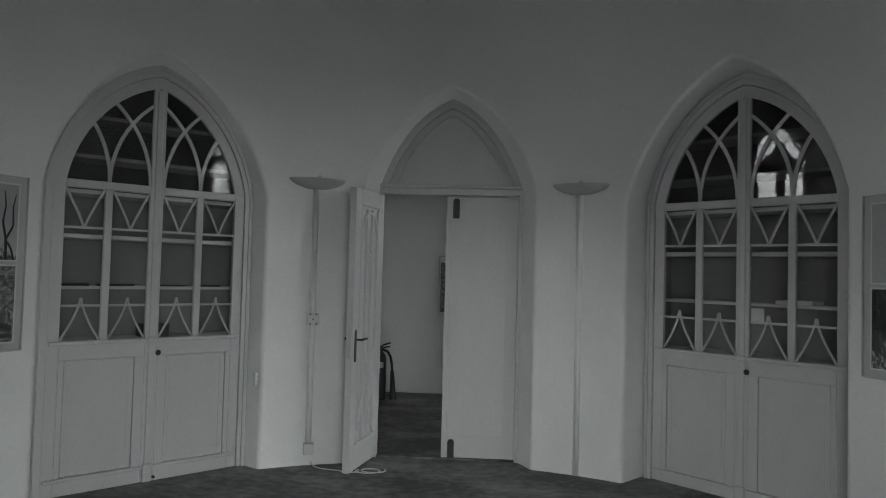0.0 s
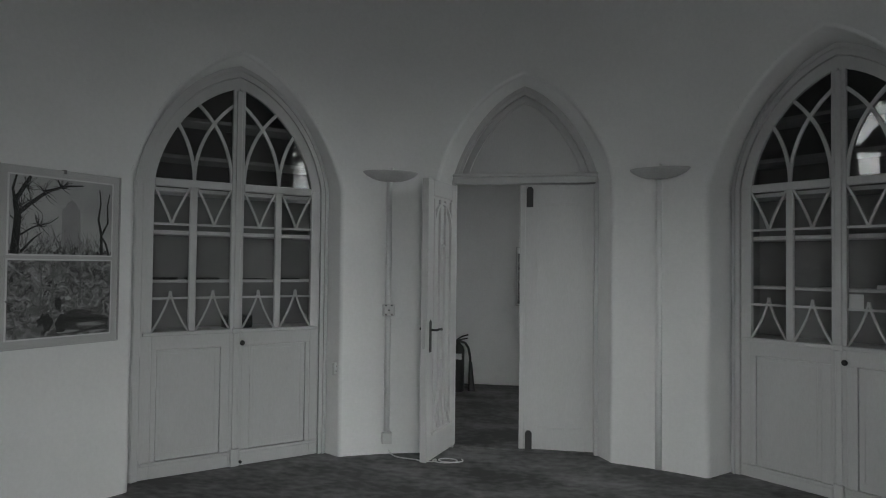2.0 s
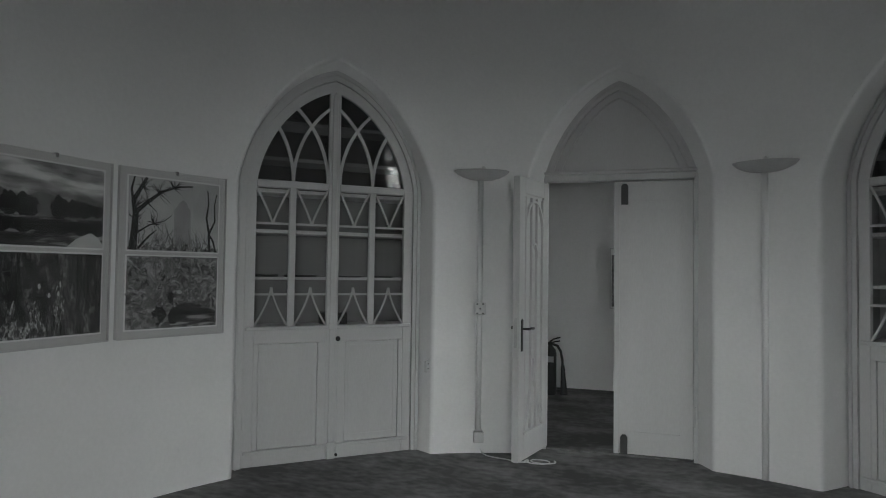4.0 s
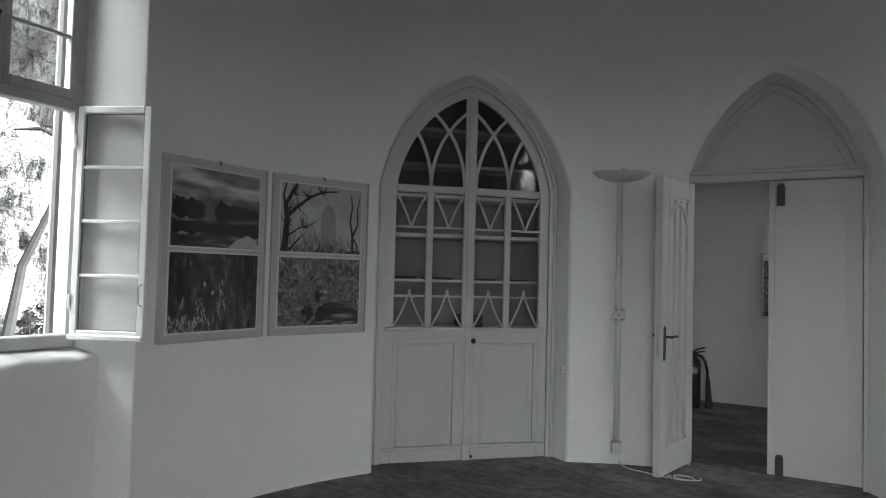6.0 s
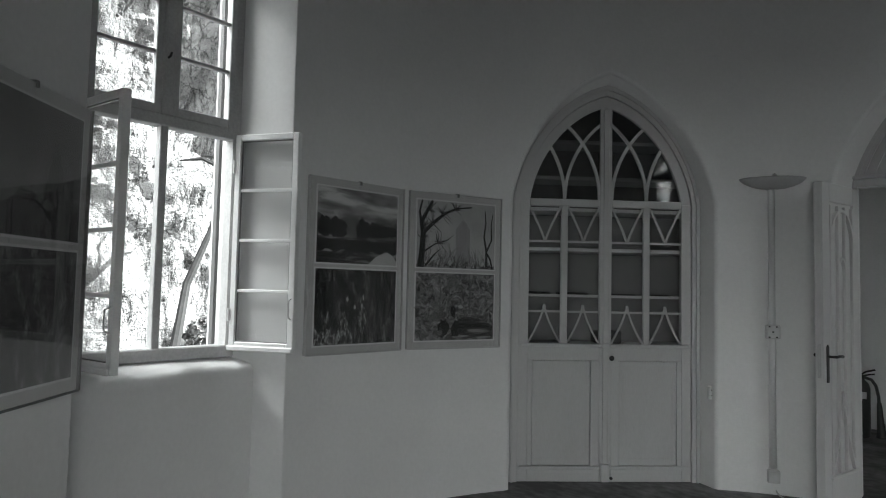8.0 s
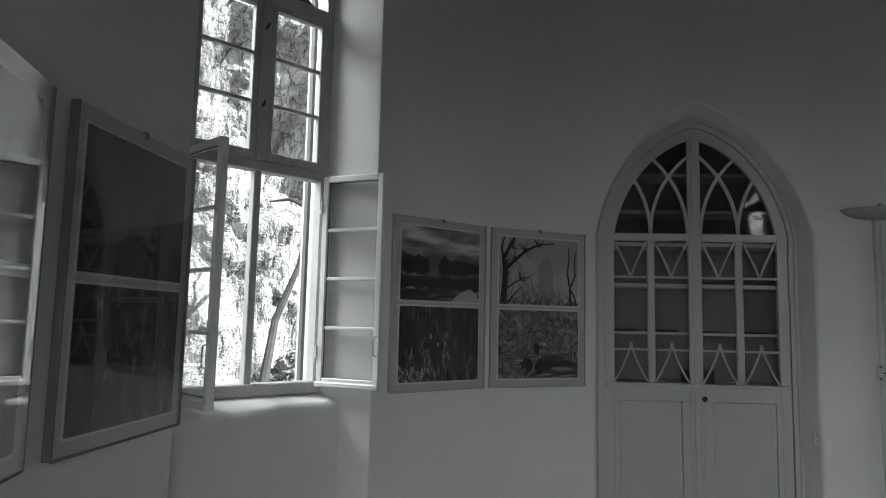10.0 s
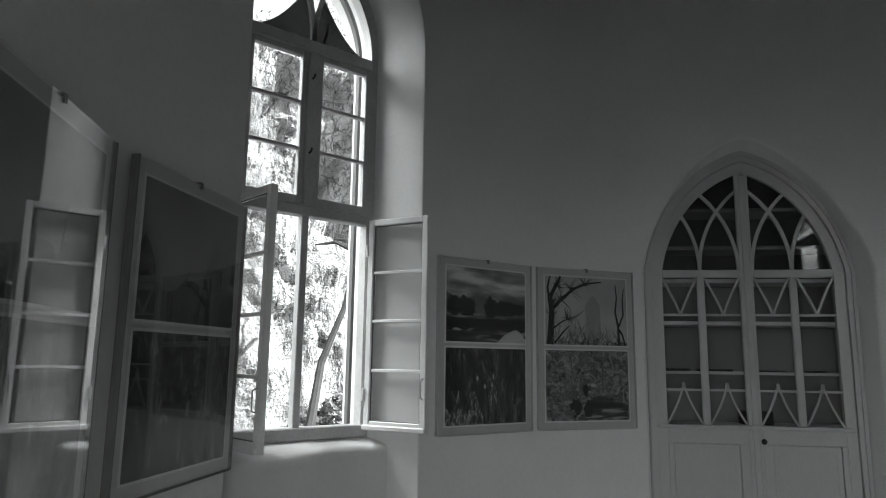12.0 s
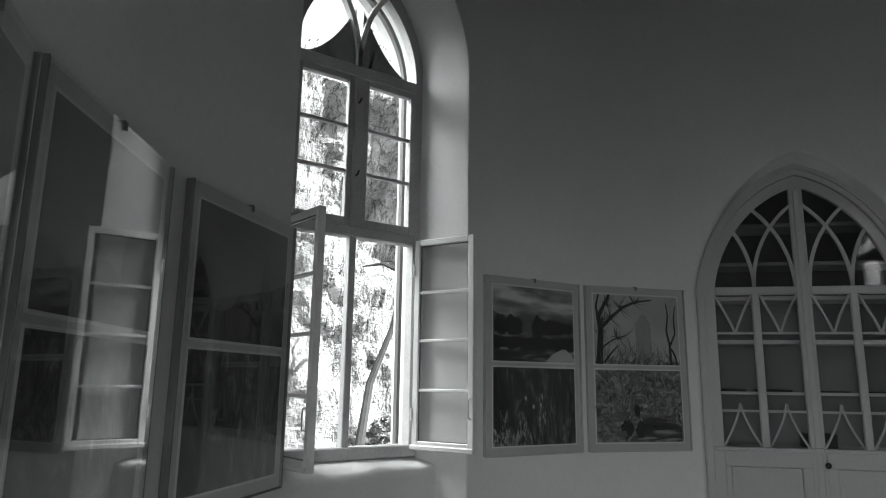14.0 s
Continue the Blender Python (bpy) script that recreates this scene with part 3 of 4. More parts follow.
def clip_frame(th, top, bottom, label, turn=0.0, rail=RAIL_WOOD):
    """A glazed board with two prints, hung flat on the round wall."""
    off = FW / 2 * math.sin(radians(abs(turn)))
    f = thing("picture_frame", label, "picture frame", facing(th) @ pose(0, R - off, 0, 0, 0, turn) @ pose(0, -R, 0), group="framed prints on the round wall")
    yb = math.sqrt(R * R - FW * FW / 4) - 0.004
    zc = (FZ0 + FZ1) / 2
    part("backing", boxed(-FW / 2 + 0.0035, FW / 2 - 0.0035, yb - 0.02, yb, FZ0, FZ1, bevel=0.003), FRAME_WOOD, f, "pale wooden backing board")
    for a in ((-FW / 2 - 0.003, -FW / 2 + 0.003), (FW / 2 - 0.003, FW / 2 + 0.003)):
        part("side_rail", boxed(a[0], a[1], yb - 0.032, yb - 0.001, FZ0, FZ1, bevel=0.001), rail, f)
    bm = bmesh.new()
    box(bm, -FW / 2 + 0.004, FW / 2 - 0.004, yb - 0.032, yb - 0.0215, FZ0 - 0.004, FZ0 + 0.004, bevel=0.001)
    part("bottom_rail", bm, rail, f)
    for cz, art in ((zc + 0.25, top), (zc - 0.25, bottom)):
        bm = bmesh.new()
        o = [(sx * (PW / 2 + 0.010), cz + sz * (PH / 2 + 0.010)) for sx, sz in ((-1, -1), (1, -1), (1, 1), (-1, 1))]
        slab(bm, o, yb - 0.0215, yb - 0.0205)
        part("passe_partout", bm, MAT_BOARD, f, "white border round a print")
        print_art(art, f, cz, yb - 0.0235)
    g = part("glass", boxed(-FW / 2 + 0.004, FW / 2 - 0.004, yb - 0.031, yb - 0.029, FZ0 + 0.005, FZ1 - 0.002), FRAME_GLASS, f)
    g.visible_shadow = False
    bm = boxed(-0.009, 0.009, yb - 0.036, yb - 0.0315, FZ1 - 0.022, FZ1 + 0.004, bevel=0.002)
    box(bm, -0.009, 0.009, yb - 0.0315, yb, FZ1 + 0.0005, FZ1 + 0.004)
    part("hanger", bm, GREY_METAL, f, "small grey metal clip")
    return f


clip_frame(175.04, "lake", "forest", "glazed clip frame with lake and wood prints")
clip_frame(159.37, "tower", "stream", "glazed clip frame with tower and stream prints")
# these two get dark rails: the shade on their sides is painted in
clip_frame(219.4, "mist", "dusk", "glazed clip frame with two dark prints, reflecting window", 1.2, SHADED_WOOD)
clip_frame(236.2, "mist", "dusk", "glazed clip frame with misty dark prints", 1.1, SHADED_WOOD)
clip_frame(251.0, "dusk", "mist", "glazed clip frame beside the assumed doorway")
clip_frame(22.4, "pale", "forest", "glazed clip frame near the glazed cupboard door")


# ---------------------------------------------------------------- gothic cupboard doors
def arc_bar(u0, lean, spring, r, inside, n=14):
    """Points of a tracery bar that rises from u0 and leans to one side, as far as the outline."""
    pts = []
    for i in range(90):
        t = i * 0.016
        x, z = u0 + lean * r * (1 - math.cos(t)), spring + r * math.sin(t)
        if not inside(x, z):
            pts.append((x, z))
            break
        pts.append((x, z))
    return pts[::3] + [pts[-1]]


def niche(th, shift, size):
    """Where a glazed door and its cupboard stand, drawn in from the full-size plan."""
    c = Vector((0.24, -2.66, 1.49))
    return Matrix.Translation(c) @ Matrix.Scale(size, 4) @ Matrix.Translation(-c) @ facing(th) @ pose(shift, 0, 0)


def cupboard_door(name, base, label, skew, head_skew):
    D, LW, SP, AP = 3.21, 0.70, 2.165, 3.035
    GW, GAP, K, LOW = 0.622, 2.95, 0.17, -0.045
    d = thing(name, label, "door", base, kind="structure")
    inn, out = arch(LW + 0.003, SP, AP + 0.004, LOW, k=K), arch(0.768, 2.175, 3.125, LOW, k=K)
    part("frame", strip(bmesh.new(), inn, out, D - 0.02, D + 0.07), PAINT, d, "painted arched door frame")
    part("frame_bead", strip(bmesh.new(), arch(0.735, 2.172, 3.085, LOW, k=K), arch(0.752, 2.174, 3.105, LOW, k=K), D - 0.034, D - 0.0195), PAINT, d)
    rise = GAP - SP
    c = (rise * rise - GW * GW) / (2 * GW)
    r = GW + c
    bars_y = (D + 0.008, D + 0.026)
    for s in (-1, 1):
        leaf = bmesh.new()
        # stiles, rails and the arched head
        def b(x0, x1, z0, z1, y0=D, y1=D + 0.04, bev=0.003):
            lo, hi = sorted((s * x0, s * x1))
            box(leaf, lo, hi, y0, y1, z0, z1, bev)
        b(0.002, 0.048, LOW, AP - 0.055)
        b(GW, LW, LOW, SP)
        b(0.048, GW, 0.90, 1.03)
        b(0.048, GW, LOW, 0.078)
        for i, (k0, k1) in enumerate(((0.048, 0.115), (0.585, GW))):
            b(k0, k1, 0.078, 0.90)
        ih, oh = arch(GW, SP, GAP, k=K), arch(LW, SP, AP, k=K)
        half = len(ih) // 2
        sel = range(4, half + 1) if s > 0 else range(half, len(ih) - 4)
        strip(leaf, [ih[i] for i in sel], [oh[i] for i in sel], D, D + 0.04)
        lf = part("leaf", leaf, PAINT, d, "grey-white painted door leaf")
        # sunk panel with a moulded edge and a faint lozenge
        lo, hi = sorted((s * 0.115, s * 0.585))
        part("panel", boxed(lo + 0.003, hi - 0.003, D + 0.008, D + 0.03, 0.081, 0.897, bevel=0.003), PAINT, lf)
        bm = bmesh.new()
        q = [(lo + 0.030, 0.125), (hi - 0.030, 0.125), (hi - 0.030, 0.870), (lo + 0.030, 0.870)]
        qi = [(lo + 0.042, 0.137), (hi - 0.042, 0.137), (hi - 0.042, 0.858), (lo + 0.042, 0.858)]
        strip(bm, qi, q, D + 0.0045, D + 0.0085, closed=True)
        part("moulding", bm, PAINT, lf)
        mx, mz = (lo + hi) / 2, 0.50
        bm = bmesh.new()
        z = [(mx, mz - 0.34), (hi - 0.04, mz), (mx, mz + 0.34), (lo + 0.04, mz)]
        zi = [(mx, mz - 0.332), (hi - 0.045, mz), (mx, mz + 0.332), (lo + 0.045, mz)]
        strip(bm, zi, z, D + 0.0072, D + 0.0085, closed=True)
        part("lozenge", bm, PAINT, lf)
        lo2, hi2 = sorted((s * 0.03, s * 0.69))
        part("sill_moulding", boxed(lo2, hi2, D - 0.022, D + 0.002, 1.005, 1.035, bevel=0.006), PAINT, lf)
        part("base_moulding", boxed(lo2, hi2, D - 0.012, D + 0.002, 0.050, 0.078, bevel=0.005), PAINT, lf)
        # glazing bars
        um = s * 0.336
        part("glazing_bar", boxed(um - 0.027, um + 0.027, D + 0.003, D + 0.036, 1.03, SP, bevel=0.006), PAINT, lf)
        lo3, hi3 = sorted((s * 0.048, s * GW))
        part("transom", boxed(lo3, hi3, D + 0.001, D + 0.038, SP - 0.035, SP + 0.025, bevel=0.006), PAINT, lf)
        inside = lambda x, zz: (s * x > 0.045) and abs(x) < 0.66 and zz < arch_height(x, GW + 0.012, SP, GAP + 0.014, K)
        for u0, lean in ((um, -1), (um, 1), (s * 0.05, s)):
            part("tracery_bar", ribbon(bmesh.new(), arc_bar(u0, lean, SP + 0.02, r, inside), 0.024, *bars_y), PAINT, lf)
        for a, e in ((0.05, 0.309), (0.363, GW)):
            m_, w_ = s * (a + e) / 2, (e - a) / 2
            part("glazing_bar", boxed(m_ - w_, m_ + w_, D + 0.006, D + 0.028, 1.838, 1.854), PAINT, lf)
            part("glazing_bar", boxed(m_ - w_, m_ + w_, D + 0.006, D + 0.028, 1.277, 1.293), PAINT, lf)
            # arched pairs: points down above, points up below
            for sgn in (-1, 1):
                up = [(m_ + sgn * w_ * (1 - t) ** 1.2, 2.130 - 0.292 * t) for t in np.linspace(0, 1, 11)]
                part("tracery_bar", ribbon(bmesh.new(), up, 0.015, *bars_y), PAINT, lf)
                dn = [(m_ + sgn * (0.002 * t + w_ * (1 - t) ** 1.45), 1.035 + 0.305 * t) for t in np.linspace(0, 1, 11)]
                part("tracery_bar", ribbon(bmesh.new(), dn, 0.0125, bars_y[0], bars_y[1]), PAINT, lf)
        # glass: lower lights and the arched head
        for p0, p1 in ((0.048, 0.322), (0.350, GW)):
            hw3 = (p1 - p0) / 2
            g = part("pane", boxed(-hw3, hw3, -0.0015, 0.0015, 1.03, SP - 0.03), CUPBOARD_GLASS, lf)
            g.matrix_local = pose(s * (p0 + p1) / 2, D + 0.024, 0, 0, 0, skew if s > 0 else 0)
            g.visible_shadow = False
        head = [(x, zz) for x, zz in arch(GW + 0.01, SP + 0.02, GAP + 0.01, SP + 0.01, k=K)]
        hh = [head[i] for i in (range(4, half + 1) if s > 0 else range(half, len(head) - 4))]
        hh = [p for p in hh if s * p[0] > 0.047]
        hz = arch_height(0.047, GW + 0.01, SP + 0.02, GAP + 0.01, K)
        hh = (hh + [(0.047, hz), (0.047, SP + 0.02)]) if s > 0 else ([(-0.047, SP + 0.02), (-0.047, hz)] + hh)
        g = part("pane", slab(bmesh.new(), [(x - s * 0.33, zz) for x, zz in hh], -0.0015, 0.0015), OLD_GLASS, lf)
        g.matrix_local = pose(s * 0.33, D + 0.026, 0, 0, 0, head_skew if s > 0 else 0)
        g.visible_shadow = False
        for z0 in (0.11, 0.86, 1.92):
            bm = bmesh.new()
            tube(bm, [(s * 0.706, D - 0.008, z0), (s * 0.706, D - 0.008, z0 + 0.13)], 0.008, 8)
            part("hinge", bm, PAINT, lf)
    part("cover_strip", boxed(-0.024, 0.024, D - 0.014, D - 0.0005, 0.09, 2.93, bevel=0.006), PAINT, d, "moulded strip over the meeting leaves")
    part("strip_base", boxed(-0.034, 0.034, D - 0.026, D - 0.0005, LOW + 0.002, 0.095, bevel=0.006), PAINT, d)
    part("strip_cap", boxed(-0.034, 0.034, D - 0.026, D - 0.0005, 1.0, 1.04, bevel=0.006), PAINT, d)
    bm = bmesh.new()
    lathe(bm, [(0.006, 0.0), (0.008, 0.012), (0.018, 0.02), (0.021, 0.03), (0.016, 0.04), (0.001, 0.043)], 16)
    bmesh.ops.transform(bm, matrix=pose(0.045, D, 0.925, 90, 0, 0), verts=bm.verts[:])
    part("knob", bm, BLACK, d, "dark round door knob", smooth=True)
    bm = bmesh.new()
    tube(bm, [(0.05, D - 0.004, -0.015), (0.05, D - 0.02, -0.015)], 0.012, 10)
    part("bolt", bm, BLACK, d)
    return d


def wall_cupboard(base, label):
    """The shelved niche behind a glazed door."""
    c = thing("built_in_cupboard", label, "cupboard", base, kind="structure")
    y0, y1, w, top = 3.285, 3.60, 0.76, 3.2
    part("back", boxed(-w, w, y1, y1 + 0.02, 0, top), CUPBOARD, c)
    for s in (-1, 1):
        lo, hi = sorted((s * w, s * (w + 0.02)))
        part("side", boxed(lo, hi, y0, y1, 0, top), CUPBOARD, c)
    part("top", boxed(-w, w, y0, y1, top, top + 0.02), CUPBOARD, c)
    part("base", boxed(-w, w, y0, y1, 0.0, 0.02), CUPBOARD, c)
    for z in (0.62, 1.005, 1.40, 1.772, 2.098, 2.36, 2.66):
        part("shelf", boxed(-w, w, y0 + 0.02, y1, z, z + (0.03 if z > 1.7 else 0.022), bevel=0.003), SHELF, c)
    return c


M1, M3 = niche(133.4, -0.022, 0.968), niche(46.9, -0.008, 0.99)
cupboard_door("door_1", M1, "arched double door, white-painted, glazed with gothic tracery", -4.8, -0.3)
cupboard_door("door_3", M3, "arched double door, white-painted, gothic glazing with reflections", 8.0, 0.2)
wall_cupboard(M1, "shelved cupboard niche behind the glazed door")
wall_cupboard(M3, "shelved cupboard niche with a few papers")

rnd = random.Random(12)
for u, ln, hgt in ((-0.52, 0.22, 0.02), (-0.22, 0.26, 0.018), (0.2, 0.2, 0.012), (0.5, 0.18, 0.012)):
    bm = boxed(-ln / 2, ln / 2, -0.03, 0.03, 0, hgt, bevel=0.003)
    single("tool", bm, BLACK, "dark flat bar lying on a cupboard shelf", "tool", M1 @ pose(u, 3.40, 1.422, 0, 0, rnd.uniform(-4, 4)), group="bars on the shelf")
bm = boxed(-0.10, 0.10, -0.08, 0.08, 0, 0.10, bevel=0.006)
single("box", bm, BLACK, "small dark box on a cupboard shelf", "box", M1 @ pose(0.07, 3.42, 1.027, 0, 0, 8))
bm = boxed(-0.045, 0.045, -0.001, 0.001, 0, 0.095)
single("card", bm, PAPER, "small white card standing behind the door glass", "card", M3 @ pose(0.10, 3.234, 1.2932))
bm = boxed(-0.13, 0.13, -0.09, 0.09, 0, 0.03, bevel=0.004)
single("paper_stack", bm, PAPER, "pale stack of papers on a cupboard shelf", "papers", M3 @ pose(0.32, 3.42, 1.422, 0, 0, -6))


# ---------------------------------------------------------------- the middle doorway
D2 = 3.06
door_2 = thing("door_2", "white-painted pointed doorway, one leaf standing open", "door", kind="structure")
inn = arch(0.587, 2.29, 3.05, k=0.36)
out = arch(0.617, 2.285, 3.085, k=0.34)
part("frame", strip(bmesh.new(), inn, out, D2 - 0.012, D2 + 0.09), PAINT, door_2)
part("transom", boxed(-0.60, 0.60, D2 - 0.03, D2 + 0.07, 2.255, 2.31, bevel=0.006), PAINT, door_2)
part("cornice", boxed(-0.61, 0.61, D2 - 0.048, D2 + 0.03, 2.312, 2.34, bevel=0.008), PAINT, door_2)
ty = [(x, z) for x, z in arch(0.580, 2.33, 3.045, 2.335, 16, k=0.36)]
tym = slab(bmesh.new(), ty, D2 + 0.03, D2 + 0.05)
part("tympanum", tym, PAINT, door_2, "plain panel in the pointed head")
part("tympanum_moulding", strip(bmesh.new(), arch(0.470, 2.36, 2.945, 2.37, k=0.45), arch(0.492, 2.36, 2.972, 2.37, k=0.45), D2 + 0.004, D2 + 0.0305), PAINT, door_2)
part("head_moulding", strip(bmesh.new(), arch(0.552, 2.30, 3.01, 2.345, k=0.36), arch(0.587, 2.30, 3.05, 2.345, k=0.36), D2 - 0.004, D2 + 0.0305), PAINT, door_2)

LH = 2.24
leaf = part("closed_leaf", boxed(-0.004, 0.583, D2 + 0.01, D2 + 0.052, 0.02, LH, bevel=0.003), PAINT, door_2, "closed plain white door leaf")
part("cover_strip", boxed(-0.032, 0.012, D2 + 0.001, D2 + 0.0095, 0.02, LH, bevel=0.003), PAINT, leaf)
bm = bmesh.new()
strip(bm, [(0.118, 0.203), (0.487, 0.203), (0.487, 2.077), (0.118, 2.077)], [(0.10, 0.185), (0.505, 0.185), (0.505, 2.095), (0.10, 2.095)], D2 + 0.001, D2 + 0.0105, closed=True)
part("moulding", bm, PAINT, leaf)
for z0, z1 in ((2.055, 2.225), (0.022, 0.175)):
    pts = [(0.022, z0), (0.078, z0), (0.078, z1 - 0.02), (0.065, z1), (0.035, z1), (0.022, z1 - 0.02)]
    part("bolt_cover", slab(bmesh.new(), pts, D2 - 0.012, D2 + 0.0095), BLACK, leaf, "black bolt cover")
for z in (0.28, 1.80):
    bm = bmesh.new()
    tube(bm, [(0.590, D2 - 0.018, z), (0.590, D2 - 0.018, z + 0.16)], 0.009, 8)
    part("hinge", bm, PAINT, leaf)

# open leaf, turned into the room; its face looks to the doorway
LEAF_POSE = pose(-0.583, D2, 0, 0, 0, -102.7)
OL = 0.585
bm = bmesh.new()
for a in ((0.0, 0.085, 0.02, LH), (OL - 0.11, OL, 0.02, LH), (0.085, OL - 0.11, 0.02, 0.22), (0.085, OL - 0.11, LH - 0.13, LH)):
    box(bm, a[0], a[1], -0.055, 0.0, a[2], a[3], 0.003)
oleaf = part("open_leaf", bm, PAINT, door_2, "open white door leaf with carved tracery")
oleaf.matrix_local = LEAF_POSE
part("panel", boxed(0.085, OL - 0.11, -0.045, -0.018, 0.22, LH - 0.13), PAINT, oleaf)
PX0, PX1, PZ0, PZ1 = 0.095, OL - 0.12, 0.24, LH - 0.15
pm = (PX0 + PX1) / 2
for x in (PX0 + 0.006, pm - 0.055, pm + 0.055, PX1 - 0.006):
    part("rib", boxed(x - 0.011, x + 0.011, -0.0185, 0.004, PZ0, PZ1, bevel=0.004), PAINT, oleaf)
w = (PX1 - PX0) / 2
for sgn in (-1, 1):
    low = [(pm + sgn * w * (1 - t) ** 1.5, PZ0 + 0.55 * t) for t in np.linspace(0, 1, 12)]
    part("rib", ribbon(bmesh.new(), low, 0.018, -0.0185, 0.0055), PAINT, oleaf)
    high = [(pm + sgn * w * math.cos(t), PZ1 - 0.30 + 0.27 * math.sin(t)) for t in np.linspace(0, math.pi / 2, 12)]
    part("rib", ribbon(bmesh.new(), high, 0.018, -0.0185, 0.0060), PAINT, oleaf)
    mid = [(pm + sgn * 0.055 * math.cos(t), 1.60 + 0.12 * math.sin(t)) for t in np.linspace(0, math.pi / 2, 8)]
    part("rib", ribbon(bmesh.new(), mid, 0.016, -0.0185, 0.0062), PAINT, oleaf)
part("moulding", boxed(0.07, OL - 0.09, -0.003, 0.014, 0.215, 0.238, bevel=0.005), PAINT, oleaf)
pts = [(OL - 0.072, 0.87), (OL - 0.038, 0.87), (OL - 0.038, 1.11), (OL - 0.055, 1.125), (OL - 0.072, 1.11)]
plate = part("handle_plate", slab(bmesh.new(), pts, 0.0005, 0.006), BLACK, oleaf, "black handle plate")
bm = bmesh.new()
tube(bm, [(OL - 0.055, 0.004, 1.045), (OL - 0.055, 0.045, 1.045), (OL - 0.07, 0.055, 1.045), (OL - 0.11, 0.056, 1.048), (OL - 0.165, 0.052, 1.044)], [0.009, 0.009, 0.010, 0.009, 0.012], 10)
part("handle", bm, BLACK, plate, "black lever handle", smooth=True)
part("lock_plate", boxed(OL - 0.0005, OL + 0.003, -0.040, -0.016, 0.90, 1.13, bevel=0.001), STEEL, oleaf, "steel lock plate on the edge")
bm = bmesh.new()
tube(bm, [(OL - 0.055, -0.054, 1.05), (OL - 0.055, -0.085, 1.05)], 0.012, 10)
part("back_handle", bm, BLACK, oleaf)
part("threshold", boxed(-0.59, 0.59, D2 + 0.01, D2 + 0.12, 0.001, 0.012), FLOOR, door_2)

# ---------------------------------------------------------------- the room beyond
X0, X1, Y0, Y1, H2 = -2.3, 2.3, 3.47, 6.16, 2.95
floor_2 = single("floor_beyond", boxed(-1.7, 1.7, 2.93, Y1, -0.05, 0.0008), FLOOR, "dark screed floor of the room beyond", "floor", kind="structure")
for lo, hi in ((X0, -1.7), (1.7, X1)):
    part("floor_edge", boxed(lo, hi, 3.35, Y1, -0.05, 0.0008), FLOOR, floor_2)
single("ceiling_beyond", boxed(X0, X1, 3.2, Y1, H2, H2 + 0.1), CEILING, "dimmed plaster ceiling of the room beyond", "ceiling", kind="structure")
single("wall_beyond_back", boxed(X0 - 0.2, X1 + 0.2, Y1, Y1 + 0.2, -0.05, H2 + 0.1), PLASTER, "white wall of the room beyond", "wall", kind="structure")
single("wall_beyond_west", boxed(X0 - 0.2, X0, 3.06, Y1, -0.05, H2 + 0.1), PLASTER, "white side wall of the room beyond", "wall", kind="structure")
bm = bmesh.new()
for a in ((3.06, 4.5, -0.05, H2 + 0.1), (5.4, Y1, -0.05, H2 + 0.1), (4.5, 5.4, -0.05, 1.85), (4.5, 5.4, 2.5, H2 + 0.1)):
    box(bm, X1, X1 + 0.2, a[0], a[1], a[2], a[3])
single("wall_beyond_east", bm, PLASTER, "white side wall with a window opening", "wall", kind="structure")

pic = thing("wall_picture", "framed picture on the white wall beyond the door", "picture", pose(0.02, Y1, 1.04))
part("frame", boxed(-0.28, 0.28, -0.055, -0.002, 0, 0.77, bevel=0.004), FRAME_WOOD, pic)
part("mount", boxed(-0.265, 0.265, -0.058, -0.0555, 0.012, 0.758), MAT_BOARD, pic, "white mount")
part("print", boxed(-0.255, 0.255, -0.060, -0.0585, 0.03, 0.68), P_SNOW, pic, "black and white print")

ext = thing("fire_extinguisher", "dark fire extinguisher with hose, standing on floor", "extinguisher", pose(-0.93, 5.62, 0.0008))
bm = bmesh.new()
lathe(bm, [(0.068, 0.0), (0.075, 0.012), (0.075, 0.50), (0.062, 0.55), (0.03, 0.585), (0.022, 0.60)], 24)
part("cylinder", bm, RED, ext, "dark painted steel bottle", smooth=True)
bm = boxed(-0.03, 0.03, -0.025, 0.025, 0.595, 0.64, bevel=0.006)
part("valve", bm, BLACK, ext)
bm = bmesh.new()
tube(bm, [(-0.01, 0, 0.64), (0.04, 0, 0.675), (0.12, 0, 0.70)], 0.010, 8)
tube(bm, [(0.01, 0, 0.63), (0.06, 0, 0.645), (0.115, 0, 0.655)], 0.009, 8)
part("lever", bm, BLACK, ext)
bm = bmesh.new()
tube(bm, [(0.03, -0.02, 0.615), (0.09, -0.04, 0.60), (0.13, -0.05, 0.54), (0.15, -0.05, 0.44), (0.155, -0.05, 0.36)], 0.016, 10)
part("hose", bm, BLACK, ext, smooth=True)
bm = bmesh.new()
tube(bm, [(0.155, -0.05, 0.37), (0.158, -0.05, 0.33), (0.168, -0.05, 0.12), (0.172, -0.05, 0.02)], [0.020, 0.024, 0.036, 0.046], 14)
part("horn", bm, BLACK, ext, "black discharge horn")
bm = boxed(-0.03, 0.05, -0.079, -0.07, 0.40, 0.47)
part("label", bm, PAPER, ext, "pale label")


# ---------------------------------------------------------------- wall lamps, trunking, switches
PAINT_WALL = material("wall_paint", 0.67, 0.73, 0.6, 3, 60, 0.1)


